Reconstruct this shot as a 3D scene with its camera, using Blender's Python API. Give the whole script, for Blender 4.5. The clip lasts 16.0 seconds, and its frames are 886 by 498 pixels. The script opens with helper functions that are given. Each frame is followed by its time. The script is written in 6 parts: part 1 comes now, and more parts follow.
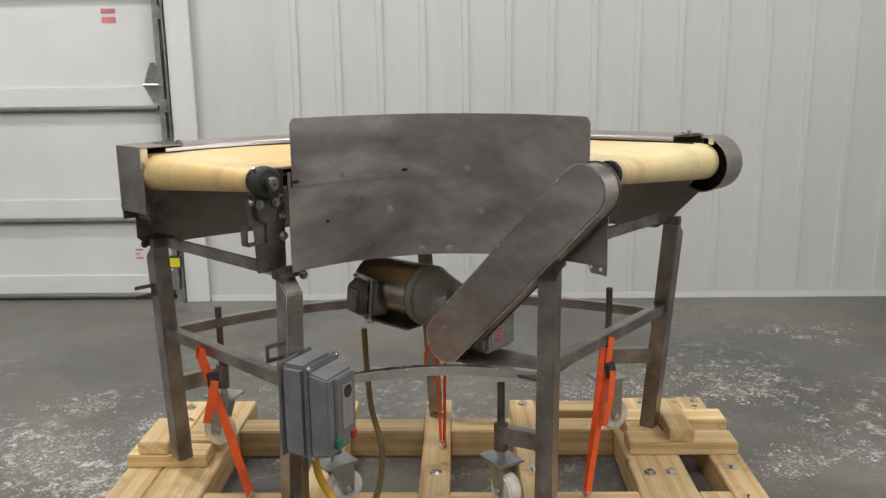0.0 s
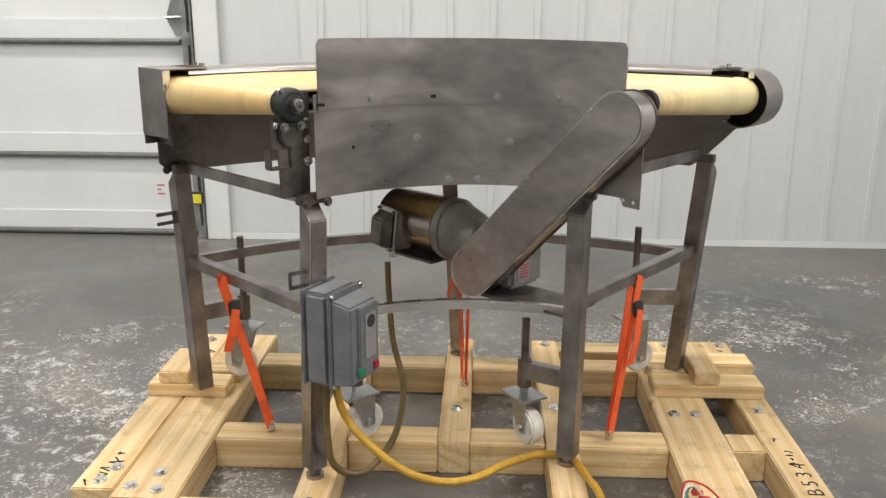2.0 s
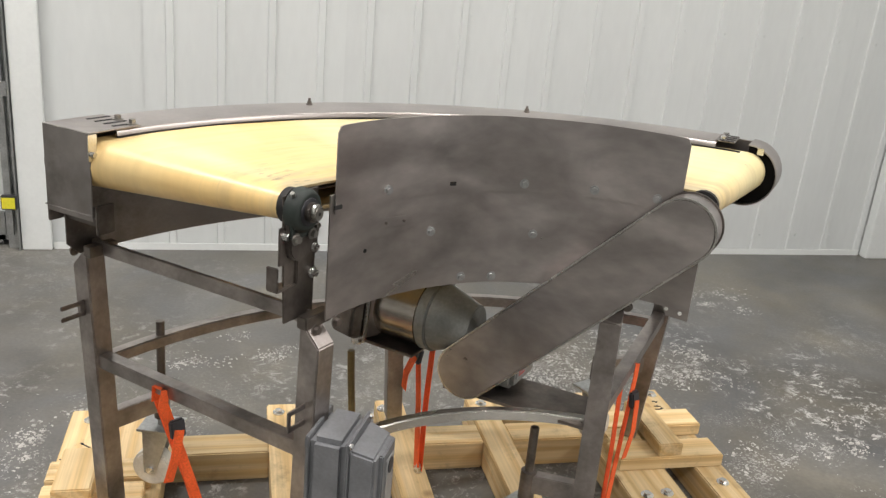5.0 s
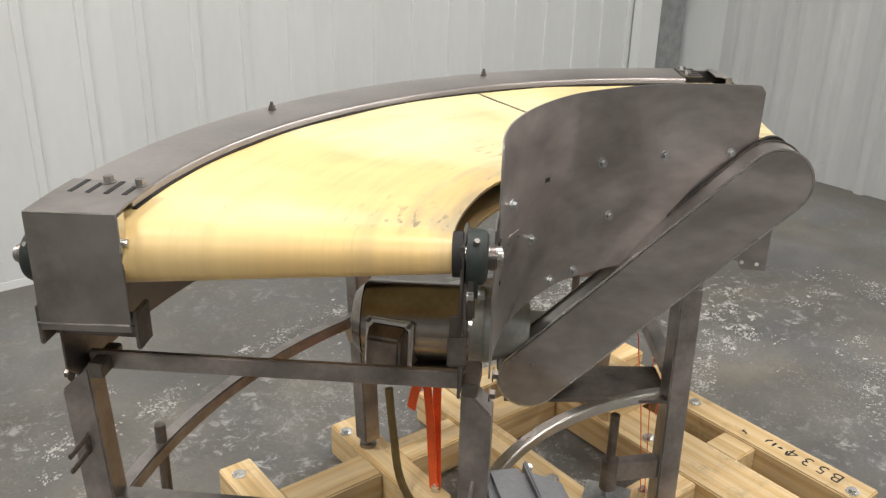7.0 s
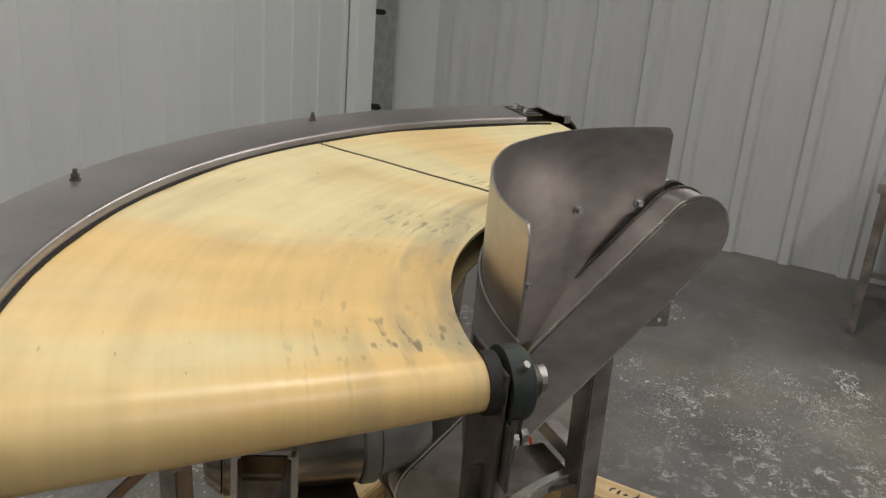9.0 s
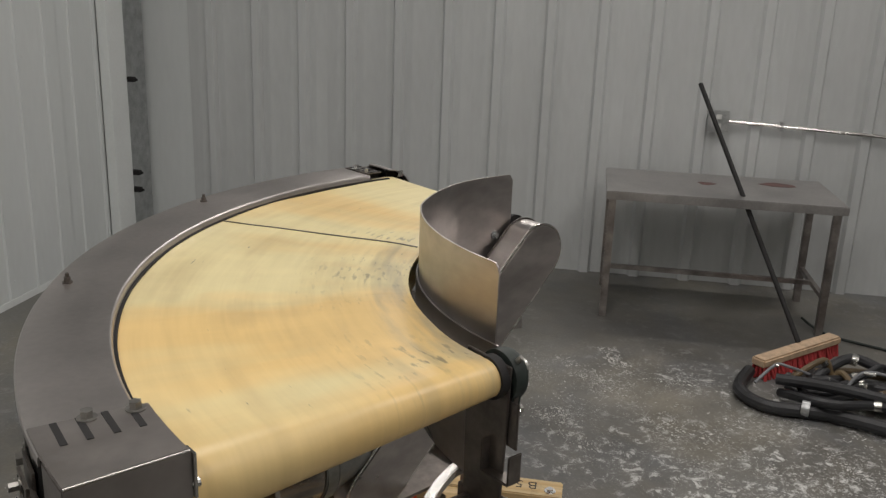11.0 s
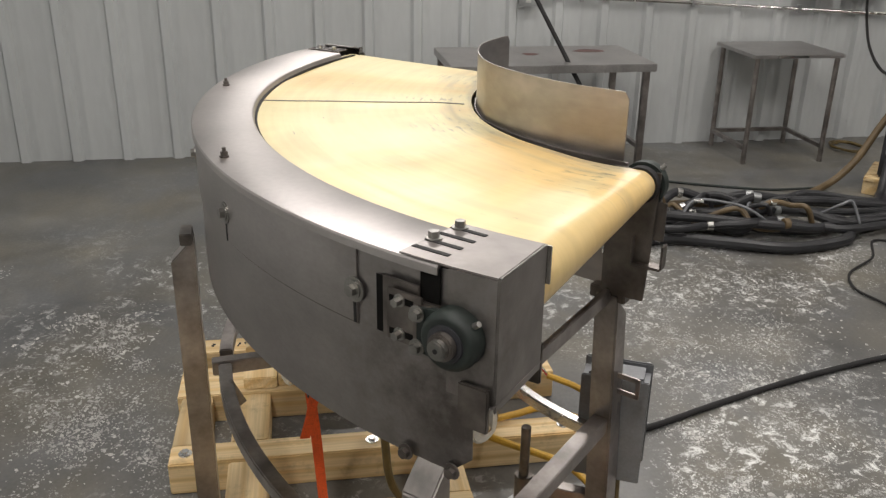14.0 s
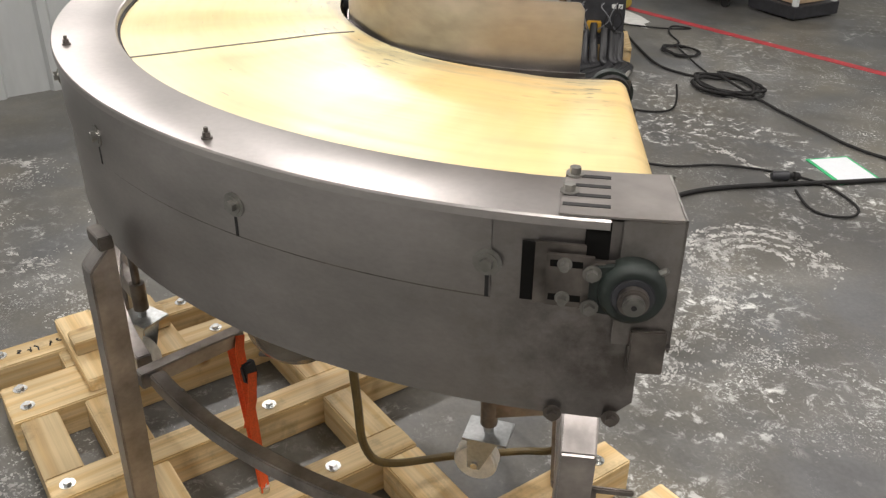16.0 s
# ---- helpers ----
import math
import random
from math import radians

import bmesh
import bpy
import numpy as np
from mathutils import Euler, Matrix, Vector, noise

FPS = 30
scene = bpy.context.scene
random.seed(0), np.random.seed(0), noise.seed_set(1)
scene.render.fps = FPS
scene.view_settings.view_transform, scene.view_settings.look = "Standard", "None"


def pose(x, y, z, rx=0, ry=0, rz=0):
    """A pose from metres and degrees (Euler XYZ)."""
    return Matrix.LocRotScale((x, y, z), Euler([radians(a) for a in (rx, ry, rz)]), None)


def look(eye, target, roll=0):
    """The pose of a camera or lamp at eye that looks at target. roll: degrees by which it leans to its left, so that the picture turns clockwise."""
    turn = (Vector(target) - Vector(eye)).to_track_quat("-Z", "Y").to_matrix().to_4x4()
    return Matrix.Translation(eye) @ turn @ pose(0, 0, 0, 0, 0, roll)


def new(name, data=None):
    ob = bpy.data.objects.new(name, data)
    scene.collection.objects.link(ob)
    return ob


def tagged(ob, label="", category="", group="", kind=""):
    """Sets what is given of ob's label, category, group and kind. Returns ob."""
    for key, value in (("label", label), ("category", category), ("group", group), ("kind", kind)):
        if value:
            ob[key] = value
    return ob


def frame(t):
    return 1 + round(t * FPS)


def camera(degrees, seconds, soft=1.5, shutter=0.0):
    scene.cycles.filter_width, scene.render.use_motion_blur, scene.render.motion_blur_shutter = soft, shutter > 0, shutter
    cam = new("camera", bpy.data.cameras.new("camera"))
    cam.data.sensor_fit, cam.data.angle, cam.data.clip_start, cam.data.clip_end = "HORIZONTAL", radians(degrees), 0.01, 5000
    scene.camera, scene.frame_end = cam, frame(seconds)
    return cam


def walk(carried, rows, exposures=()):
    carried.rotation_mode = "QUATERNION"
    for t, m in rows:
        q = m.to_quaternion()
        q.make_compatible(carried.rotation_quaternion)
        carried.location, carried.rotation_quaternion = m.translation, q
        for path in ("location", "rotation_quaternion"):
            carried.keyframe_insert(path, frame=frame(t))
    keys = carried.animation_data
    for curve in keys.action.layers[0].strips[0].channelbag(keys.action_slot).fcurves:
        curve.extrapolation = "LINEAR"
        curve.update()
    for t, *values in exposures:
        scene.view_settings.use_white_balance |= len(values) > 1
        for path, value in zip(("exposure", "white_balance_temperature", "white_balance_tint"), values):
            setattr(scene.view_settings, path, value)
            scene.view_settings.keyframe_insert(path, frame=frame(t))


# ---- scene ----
cam = camera(54.0, 16.0, soft=1.35)
PATH = [
    (0, (0.062, -1.781, 1.395), (0.017, 0.170, 0.957), -0.8),
    (0.5, (0.055, -1.774, 1.319), (-0.015, 0.170, 0.854), -1.1),
    (1, (0.057, -1.771, 1.280), (-0.022, 0.162, 0.774), -0.4),
    (1.5, (0.044, -1.767, 1.280), (-0.049, 0.158, 0.745), -0.2),
    (2, (0.040, -1.742, 1.328), (-0.048, 0.181, 0.783), 0.2),
    (2.5, (0.062, -1.676, 1.483), (0.001, 0.251, 0.951), -0.4),
    (3, (-0.066, -1.738, 1.588), (-0.057, 0.187, 1.043), -0.9),
    (3.5, (-0.118, -1.685, 1.577), (0.014, 0.227, 1.007), 0.0),
    (4, (-0.227, -1.530, 1.570), (-0.033, 0.365, 0.961), 2.2),
    (4.2, (-0.282, -1.478, 1.567), (-0.057, 0.410, 0.948), 3.7),
    (6.3, (-0.936, -0.762, 1.590), (-0.031, 0.851, 0.828), 3.4),
    (6.5, (-0.989, -0.705, 1.585), (-0.026, 0.872, 0.818), 3.5),
    (7, (-1.173, -0.564, 1.590), (-0.033, 0.886, 0.817), 1.4),
    (7.5, (-1.276, -0.410, 1.582), (0.068, 0.854, 0.809), 4.9),
    (8, (-1.247, -0.253, 1.549), (0.211, 0.884, 0.788), 4.3),
    (8.5, (-1.185, -0.088, 1.534), (0.325, 0.973, 0.765), 1.8),
    (9, (-1.174, 0.003, 1.528), (0.484, 0.896, 0.852), 4.8),
    (9.2, (-1.197, 0.041, 1.537), (0.509, 0.850, 0.878), 4.1),
    (11.3, (-1.636, 0.291, 1.641), (0.269, 0.546, 1.087), 1.7),
    (11.5, (-1.628, 0.352, 1.634), (0.281, 0.565, 1.079), 1.3),
    (12, (-1.631, 0.463, 1.593), (0.267, 0.526, 0.965), 1.5),
    (12.5, (-1.769, 0.552, 1.610), (0.105, 0.473, 0.916), 0.2),
    (13, (-1.935, 0.656, 1.612), (-0.080, 0.443, 0.894), 2.0),
    (13.5, (-1.955, 0.768, 1.604), (-0.114, 0.499, 0.869), 3.4),
    (14, (-1.855, 0.932, 1.578), (-0.030, 0.626, 0.819), 0.9),
    (14.5, (-1.760, 1.073, 1.565), (0.027, 0.668, 0.763), 1.4),
    (15, (-1.661, 1.239, 1.543), (0.044, 0.636, 0.689), 2.3),
    (15.5, (-1.590, 1.413, 1.588), (-0.042, 0.545, 0.665), -1.0),
    (16, (-1.507, 1.469, 1.616), (-0.080, 0.455, 0.647), 0.4),
]

walk(cam, [(t, look(eye, target, roll)) for t, eye, target, roll in PATH],
     exposures=[(0, -0.4), (0.7, -0.1), (1.2, 0.0), (4.2, 0.0), (6.5, -0.05), (7.5, -0.15), (8.0, -0.33), (8.5, -0.55), (9.0, -0.9), (11.5, -1.05),
                (12.5, -0.95), (13.5, -0.62), (14.5, -0.5), (15.5, -0.36), (16.0, -0.28)])

# ---- world and light ----
world = bpy.data.worlds.new("world")
scene.world = world
world.use_nodes = True
bg = world.node_tree.nodes["Background"]
bg.inputs["Color"].default_value = (0.8, 0.85, 0.9, 1)
bg.inputs["Strength"].default_value = 0.03


def ceiling_lamp(x, y, power, sx=1.2, sy=0.3, z=4.55, yaw=0.0):
    data = bpy.data.lights.new("tube_light", "AREA")
    data.shape, data.size, data.size_y, data.energy = "RECTANGLE", sx, sy, power
    data.color = (1.0, 0.950, 0.915)
    ob = new("tube_light", data)
    ob.matrix_world = pose(x, y, z, 0, 0, yaw)
    return ob


LAMPS = [(-2.7, 1.9, 128), (0.3, 0.7, 84), (-2.1, -2.2, 88), (0.7, -2.0, 68),
         (-4.6, -0.8, 45), (-1.5, -6.5, 60), (1.8, -6.5, 42)]
for lx, ly, lp in LAMPS:
    ceiling_lamp(lx, ly, lp)
# unseen lamps added high on the east wall for steel and belt highlights, turned into the room
ADDED_WALL_LAMPS = [(-1.5, 44), (0.4, 40)]
for ly, lp in ADDED_WALL_LAMPS:
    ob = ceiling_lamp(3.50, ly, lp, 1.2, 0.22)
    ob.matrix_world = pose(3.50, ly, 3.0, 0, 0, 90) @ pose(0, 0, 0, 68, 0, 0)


# ---- materials ----
def material(name, color, rough=0.5, metal=0.0, noise_scale=6.0, vary=0.15, fine_scale=120.0, fine=0.08,
             bump=0.05, stretch=(1, 1, 1), rough_vary=0.1, coat=0.0, per_object=0.0, swirl=0.0):
    m = bpy.data.materials.new(name)
    m.use_nodes = True
    nt = m.node_tree
    N, L = nt.nodes, nt.links
    b = N["Principled BSDF"]
    tc = N.new("ShaderNodeTexCoord")
    mp = N.new("ShaderNodeMapping")
    mp.inputs["Scale"].default_value = stretch
    L.new(tc.outputs["Object"], mp.inputs["Vector"])
    n1 = N.new("ShaderNodeTexNoise")
    n1.inputs["Scale"].default_value, n1.inputs["Detail"].default_value = noise_scale, 5
    n1.inputs["Distortion"].default_value = swirl
    n2 = N.new("ShaderNodeTexNoise")
    n2.inputs["Scale"].default_value, n2.inputs["Detail"].default_value = fine_scale, 3
    for n in (n1, n2):
        L.new(mp.outputs["Vector"], n.inputs["Vector"])
    r1 = N.new("ShaderNodeMapRange")
    r1.inputs["From Min"].default_value, r1.inputs["From Max"].default_value = 0.3, 0.7
    r1.inputs["To Min"].default_value, r1.inputs["To Max"].default_value = 1 - vary, 1 + vary
    L.new(n1.outputs["Fac"], r1.inputs["Value"])
    r2 = N.new("ShaderNodeMapRange")
    r2.inputs["From Min"].default_value, r2.inputs["From Max"].default_value = 0.3, 0.7
    r2.inputs["To Min"].default_value, r2.inputs["To Max"].default_value = 1 - fine, 1 + fine
    L.new(n2.outputs["Fac"], r2.inputs["Value"])
    mul = N.new("ShaderNodeMath")
    mul.operation = "MULTIPLY"
    L.new(r1.outputs[0], mul.inputs[0])
    L.new(r2.outputs[0], mul.inputs[1])
    last = mul.outputs[0]
    if per_object:
        oi = N.new("ShaderNodeObjectInfo")
        r3 = N.new("ShaderNodeMapRange")
        r3.inputs["To Min"].default_value, r3.inputs["To Max"].default_value = 1 - per_object, 1 + per_object
        L.new(oi.outputs["Random"], r3.inputs["Value"])
        mul2 = N.new("ShaderNodeMath")
        mul2.operation = "MULTIPLY"
        L.new(last, mul2.inputs[0])
        L.new(r3.outputs[0], mul2.inputs[1])
        last = mul2.outputs[0]
    col = N.new("ShaderNodeMix")
    col.data_type, col.blend_type = "RGBA", "MULTIPLY"
    col.inputs[0].default_value = 1.0
    col.inputs[6].default_value = (*color, 1)
    L.new(last, col.inputs[7])
    L.new(col.outputs[2], b.inputs["Base Color"])
    rr = N.new("ShaderNodeMapRange")
    rr.inputs["To Min"].default_value, rr.inputs["To Max"].default_value = max(0.02, rough - rough_vary), min(1, rough + rough_vary)
    L.new(n1.outputs["Fac"], rr.inputs["Value"])
    L.new(rr.outputs[0], b.inputs["Roughness"])
    b.inputs["Metallic"].default_value = metal
    b.inputs["Coat Weight"].default_value = coat
    if bump:
        bp = N.new("ShaderNodeBump")
        bp.inputs["Strength"].default_value, bp.inputs["Distance"].default_value = bump, 0.002
        L.new(n2.outputs["Fac"], bp.inputs["Height"])
        L.new(bp.outputs["Normal"], b.inputs["Normal"])
    return m


M_STEEL = material("scuffed_steel", (0.402, 0.373, 0.357), 0.36, 0.9, 3.6, 0.22, 22, 0.09, 0.03, (1, 1, 1.9), 0.2, swirl=1.1)
M_SKIN = material("satin_steel", (0.415, 0.385, 0.37), 0.34, 0.9, 4.5, 0.16, 90, 0.04, 0.02, (1, 1, 3), 0.07)
M_CAP = material("dented_satin_steel", (0.34, 0.313, 0.298), 0.41, 0.9, 8.0, 0.28, 17, 0.06, 1.0, (1, 1, 1), 0.1)
M_SKIRT = material("stained_satin_steel", (0.342, 0.316, 0.303), 0.36, 0.9, 4.0, 0.2, 90, 0.04, 0.02, (1, 1, 2), 0.07)
M_TUBE = material("dull_steel_tube", (0.325, 0.296, 0.280), 0.33, 0.9, 11, 0.38, 90, 0.08, 0.05)
M_DARK = material("stained_dark_steel", (0.17, 0.15, 0.135), 0.4, 0.85, 14, 0.45, 90, 0.1, 0.05)
M_BRIGHT = material("bright_steel", (0.62, 0.61, 0.58), 0.25, 1.0, 12, 0.12, 150, 0.05, 0.02)
M_WASHER = material("dull_washer", (0.30, 0.29, 0.27), 0.4, 0.95, 30, 0.25, 200, 0.05, 0.02)
M_BOLT = material("zinc_bolt", (0.68, 0.68, 0.67), 0.27, 1.0, 30, 0.15, 200, 0.05, 0.02)
M_GREEN = material("dark_green_enamel", (0.013, 0.019, 0.016), 0.6, 0.0, 25, 0.5, 160, 0.1, 0.05)
M_GREYPAINT = material("grey_enamel", (0.17, 0.175, 0.185), 0.45, 0.0, 14, 0.18, 150, 0.08, 0.04)
M_GEAR = material("worn_green_grey_paint", (0.26, 0.265, 0.25), 0.38, 0.35, 12, 0.3, 120, 0.1, 0.05)
M_MOTOR = material("tarnished_motor_steel", (0.34, 0.305, 0.265), 0.24, 0.95, 6, 0.3, 80, 0.1, 0.04)
M_BLACK = material("black_rubber", (0.012, 0.011, 0.011), 0.75, 0.0, 20, 0.3, 140, 0.1, 0.08)
M_BROWNCABLE = material("brown_cable_sheath", (0.13, 0.09, 0.03), 0.45, 0.0, 20, 0.25, 140, 0.1, 0.04)
M_YELLOWCABLE = material("yellow_cable_sheath", (0.50, 0.29, 0.03), 0.45, 0.0, 20, 0.2, 140, 0.1, 0.04)
M_ORANGE = material("orange_webbing", (0.85, 0.12, 0.025), 0.7, 0.0, 20, 0.12, 300, 0.2, 0.15)
M_NYLON = material("white_nylon", (0.74, 0.71, 0.64), 0.45, 0.0, 18, 0.22, 120, 0.08, 0.04)
M_RED = material("red_plastic", (0.55, 0.03, 0.03), 0.45, 0.0, 20, 0.15, 120, 0.08, 0.03)
M_REDBTN = material("dark_red_button", (0.32, 0.02, 0.05), 0.45, 0.0, 20, 0.15, 120, 0.08, 0.03)
M_GREENBTN = material("green_button", (0.02, 0.22, 0.12), 0.45, 0.0, 20, 0.15, 120, 0.08, 0.03)
M_PLATE = material("light_grey_plate", (0.34, 0.34, 0.34), 0.4, 0.3, 20, 0.12, 120, 0.08, 0.03)
M_WHITEBAR = material("white_marking", (0.75, 0.75, 0.72), 0.6, 0.0, 20, 0.1, 120, 0.08, 0.03)
M_INK = material("black_marker_ink", (0.02, 0.02, 0.02), 0.6, 0.0, 20, 0.2, 120, 0.08, 0.0)
M_REDINK = material("faded_red_print", (0.62, 0.22, 0.22), 0.6, 0.0, 20, 0.2, 120, 0.08, 0.0)
M_YELLOW = material("yellow_sticker", (0.75, 0.68, 0.04), 0.5, 0.0, 20, 0.1, 120, 0.08, 0.02)
M_GALV = material("galvanised_steel", (0.45, 0.46, 0.46), 0.4, 0.9, 15, 0.2, 120, 0.1, 0.03)
M_WALL = material("white_wall_sheet", (0.635, 0.66, 0.655), 0.42, 0.0, 1.3, 0.05, 30, 0.02, 0.02, (1, 1, 0.25), 0.08, per_object=0.02)
# east wall: the same white sheet, its dimmer light put into a darker base
M_WALL_DIMMED = material("dimmed_white_wall_sheet", (0.535, 0.55, 0.547), 0.42, 0.0, 1.3, 0.07, 30, 0.03, 0.02, (1, 1, 0.25), 0.08, per_object=0.03)
M_TRIM = material("white_trim", (0.74, 0.765, 0.755), 0.4, 0.0, 2, 0.05, 60, 0.02, 0.02)
M_DOOR = material("white_door_skin", (0.76, 0.785, 0.78), 0.4, 0.0, 2, 0.05, 200, 0.03, 0.06, per_object=0.02)
M_CEIL = material("white_ceiling_liner", (0.7, 0.7, 0.68), 0.6, 0.0, 2, 0.06, 60, 0.03, 0.02)
M_SEAL = material("grey_rubber_seal", (0.14, 0.14, 0.14), 0.5, 0.0, 20, 0.2, 120, 0.08, 0.04)
M_TABLE = material("worn_table_steel", (0.40, 0.385, 0.375), 0.36, 0.85, 5, 0.2, 80, 0.06, 0.03)
M_RUSTSTAIN = material("red_brown_stain", (0.17, 0.085, 0.075), 0.45, 0.5, 14, 0.4, 60, 0.2, 0.02)
M_BROOMWOOD = material("pale_broom_block", (0.50, 0.36, 0.24), 0.6, 0.0, 20, 0.2, 120, 0.1, 0.05)
M_BRISTLE = material("red_bristles", (0.32, 0.03, 0.03), 0.8, 0.0, 60, 0.4, 300, 0.3, 0.3)
M_HOSE = material("black_hose", (0.022, 0.022, 0.024), 0.42, 0.0, 10, 0.4, 120, 0.1, 0.06)
M_TANHOSE = material("tan_hose", (0.13, 0.09, 0.045), 0.5, 0.0, 12, 0.3, 120, 0.1, 0.05)
M_CHARCOAL = material("charcoal_plastic", (0.035, 0.035, 0.04), 0.45, 0.0, 20, 0.3, 140, 0.1, 0.05)
M_PAPER = material("white_sheet", (0.8, 0.82, 0.85), 0.5, 0.0, 20, 0.03, 120, 0.03, 0.0)
M_GREENSTRIP = material("dull_green_strip", (0.03, 0.12, 0.06), 0.5, 0.0, 20, 0.3, 120, 0.1, 0.0)
M_GREENEDGE = material("green_border", (0.05, 0.5, 0.2), 0.5, 0.0, 20, 0.1, 120, 0.05, 0.0)
# near-black with little sheen: the shade inside openings put into a colour
M_SHADE_BLACK = material("shade_black", (0.006, 0.0055, 0.005), 0.85, 0.0, 20, 0.3, 140, 0.1, 0.05)
M_SHADE_BLACK.node_tree.nodes["Principled BSDF"].inputs["Specular IOR Level"].default_value = 0.12
M_FLAKE = material("chalky_white_residue", (0.44, 0.43, 0.41), 0.8, 0.0, 14, 0.4, 200, 0.1, 0.05)
M_PANELGREY = material("grey_panel_box", (0.16, 0.165, 0.165), 0.45, 0.2, 10, 0.1, 120, 0.05, 0.02)


def grease_on(mat, at, reach):
    """Splashed grease round one place of the sheet, broken up by noise."""
    nt = mat.node_tree
    N, L = nt.nodes, nt.links
    b = N["Principled BSDF"]
    tc = N.new("ShaderNodeTexCoord")
    far = N.new("ShaderNodeVectorMath")
    far.operation = "DISTANCE"
    far.inputs[1].default_value = at
    L.new(tc.outputs["Object"], far.inputs[0])
    near = N.new("ShaderNodeMapRange")
    near.inputs["From Min"].default_value, near.inputs["From Max"].default_value = reach * 0.1, reach
    near.inputs["To Min"].default_value, near.inputs["To Max"].default_value = 0.8, 0.0
    L.new(far.outputs["Value"], near.inputs["Value"])
    n = N.new("ShaderNodeTexNoise")
    n.inputs["Scale"].default_value, n.inputs["Detail"].default_value, n.inputs["Roughness"].default_value = 13.0, 7, 0.7
    L.new(tc.outputs["Object"], n.inputs["Vector"])
    cut = N.new("ShaderNodeMapRange")
    cut.inputs["From Min"].default_value, cut.inputs["From Max"].default_value = 0.36, 0.62
    cut.inputs["To Min"].default_value, cut.inputs["To Max"].default_value = 0.25, 1.0
    L.new(n.outputs["Fac"], cut.inputs["Value"])
    k = N.new("ShaderNodeMath")
    k.operation = "MULTIPLY"
    L.new(near.outputs[0], k.inputs[0])
    L.new(cut.outputs[0], k.inputs[1])
    mx = N.new("ShaderNodeMix")
    mx.data_type = "RGBA"
    L.new(k.outputs[0], mx.inputs[0])
    L.new(b.inputs["Base Color"].links[0].from_socket, mx.inputs[6])
    mx.inputs[7].default_value = (0.075, 0.062, 0.052, 1)
    L.new(mx.outputs[2], b.inputs["Base Color"])


grease_on(M_SKIRT, (-0.872, 0.888, 0.95), 0.30)
grease_on(M_CAP, (-0.885, 0.885, 1.02), 0.16)


def wood_material():
    m = bpy.data.materials.new("pine_timber")
    m.use_nodes = True
    nt = m.node_tree
    N, L = nt.nodes, nt.links
    b = N["Principled BSDF"]
    tc = N.new("ShaderNodeTexCoord")
    oi = N.new("ShaderNodeObjectInfo")
    off = N.new("ShaderNodeVectorMath")
    off.operation = "ADD"
    sc = N.new("ShaderNodeMath")
    sc.operation = "MULTIPLY"
    sc.inputs[1].default_value = 7.0
    L.new(oi.outputs["Random"], sc.inputs[0])
    L.new(tc.outputs["Object"], off.inputs[0])
    L.new(sc.outputs[0], off.inputs[1])
    # the long way of each timber is its own y axis
    mp = N.new("ShaderNodeMapping")
    mp.inputs["Scale"].default_value = (1.0, 0.05, 1.0)
    L.new(off.outputs[0], mp.inputs["Vector"])
    warp = N.new("ShaderNodeTexNoise")
    warp.inputs["Scale"].default_value, warp.inputs["Detail"].default_value = 5.0, 3
    L.new(mp.outputs["Vector"], warp.inputs["Vector"])
    add = N.new("ShaderNodeMix")
    add.data_type = "VECTOR"
    add.inputs[0].default_value = 0.12
    L.new(mp.outputs["Vector"], add.inputs[4])
    L.new(warp.outputs["Color"], add.inputs[5])
    wv = N.new("ShaderNodeTexWave")
    wv.wave_type = "RINGS"
    wv.rings_direction = "Y"
    wv.inputs["Scale"].default_value, wv.inputs["Distortion"].default_value = 9.0, 4.0
    wv.inputs["Detail"].default_value = 3
    L.new(add.outputs[1], wv.inputs["Vector"])
    big = N.new("ShaderNodeTexNoise")
    big.inputs["Scale"].default_value = 4.0
    L.new(off.outputs[0], big.inputs["Vector"])
    ramp = N.new("ShaderNodeValToRGB")
    ramp.color_ramp.elements[0].color = (0.75, 0.57, 0.315, 1)
    ramp.color_ramp.elements[1].color = (0.66, 0.455, 0.21, 1)
    ramp.color_ramp.elements[0].position, ramp.color_ramp.elements[1].position = 0.35, 1.0
    L.new(wv.outputs["Fac"], ramp.inputs["Fac"])
    tone = N.new("ShaderNodeMapRange")
    tone.inputs["To Min"].default_value, tone.inputs["To Max"].default_value = 0.74, 1.14
    L.new(oi.outputs["Random"], tone.inputs["Value"])
    mp2 = N.new("ShaderNodeMapping")
    mp2.inputs["Scale"].default_value = (1.0, 0.025, 1.0)
    L.new(off.outputs[0], mp2.inputs["Vector"])
    grain = N.new("ShaderNodeTexNoise")
    grain.inputs["Scale"].default_value, grain.inputs["Detail"].default_value = 130.0, 4
    L.new(mp2.outputs["Vector"], grain.inputs["Vector"])
    smudge = N.new("ShaderNodeTexNoise")
    smudge.inputs["Scale"].default_value, smudge.inputs["Detail"].default_value = 11.0, 6
    smudge.inputs["Roughness"].default_value = 0.7
    L.new(off.outputs[0], smudge.inputs["Vector"])
    fine_g = N.new("ShaderNodeMapRange")
    fine_g.inputs["From Min"].default_value, fine_g.inputs["From Max"].default_value = 0.3, 0.7
    fine_g.inputs["To Min"].default_value, fine_g.inputs["To Max"].default_value = 0.84, 1.10
    L.new(grain.outputs["Fac"], fine_g.inputs["Value"])
    dirty = N.new("ShaderNodeMapRange")
    dirty.inputs["From Min"].default_value, dirty.inputs["From Max"].default_value = 0.56, 0.72
    dirty.inputs["To Min"].default_value, dirty.inputs["To Max"].default_value = 1.0, 0.66
    L.new(smudge.outputs["Fac"], dirty.inputs["Value"])
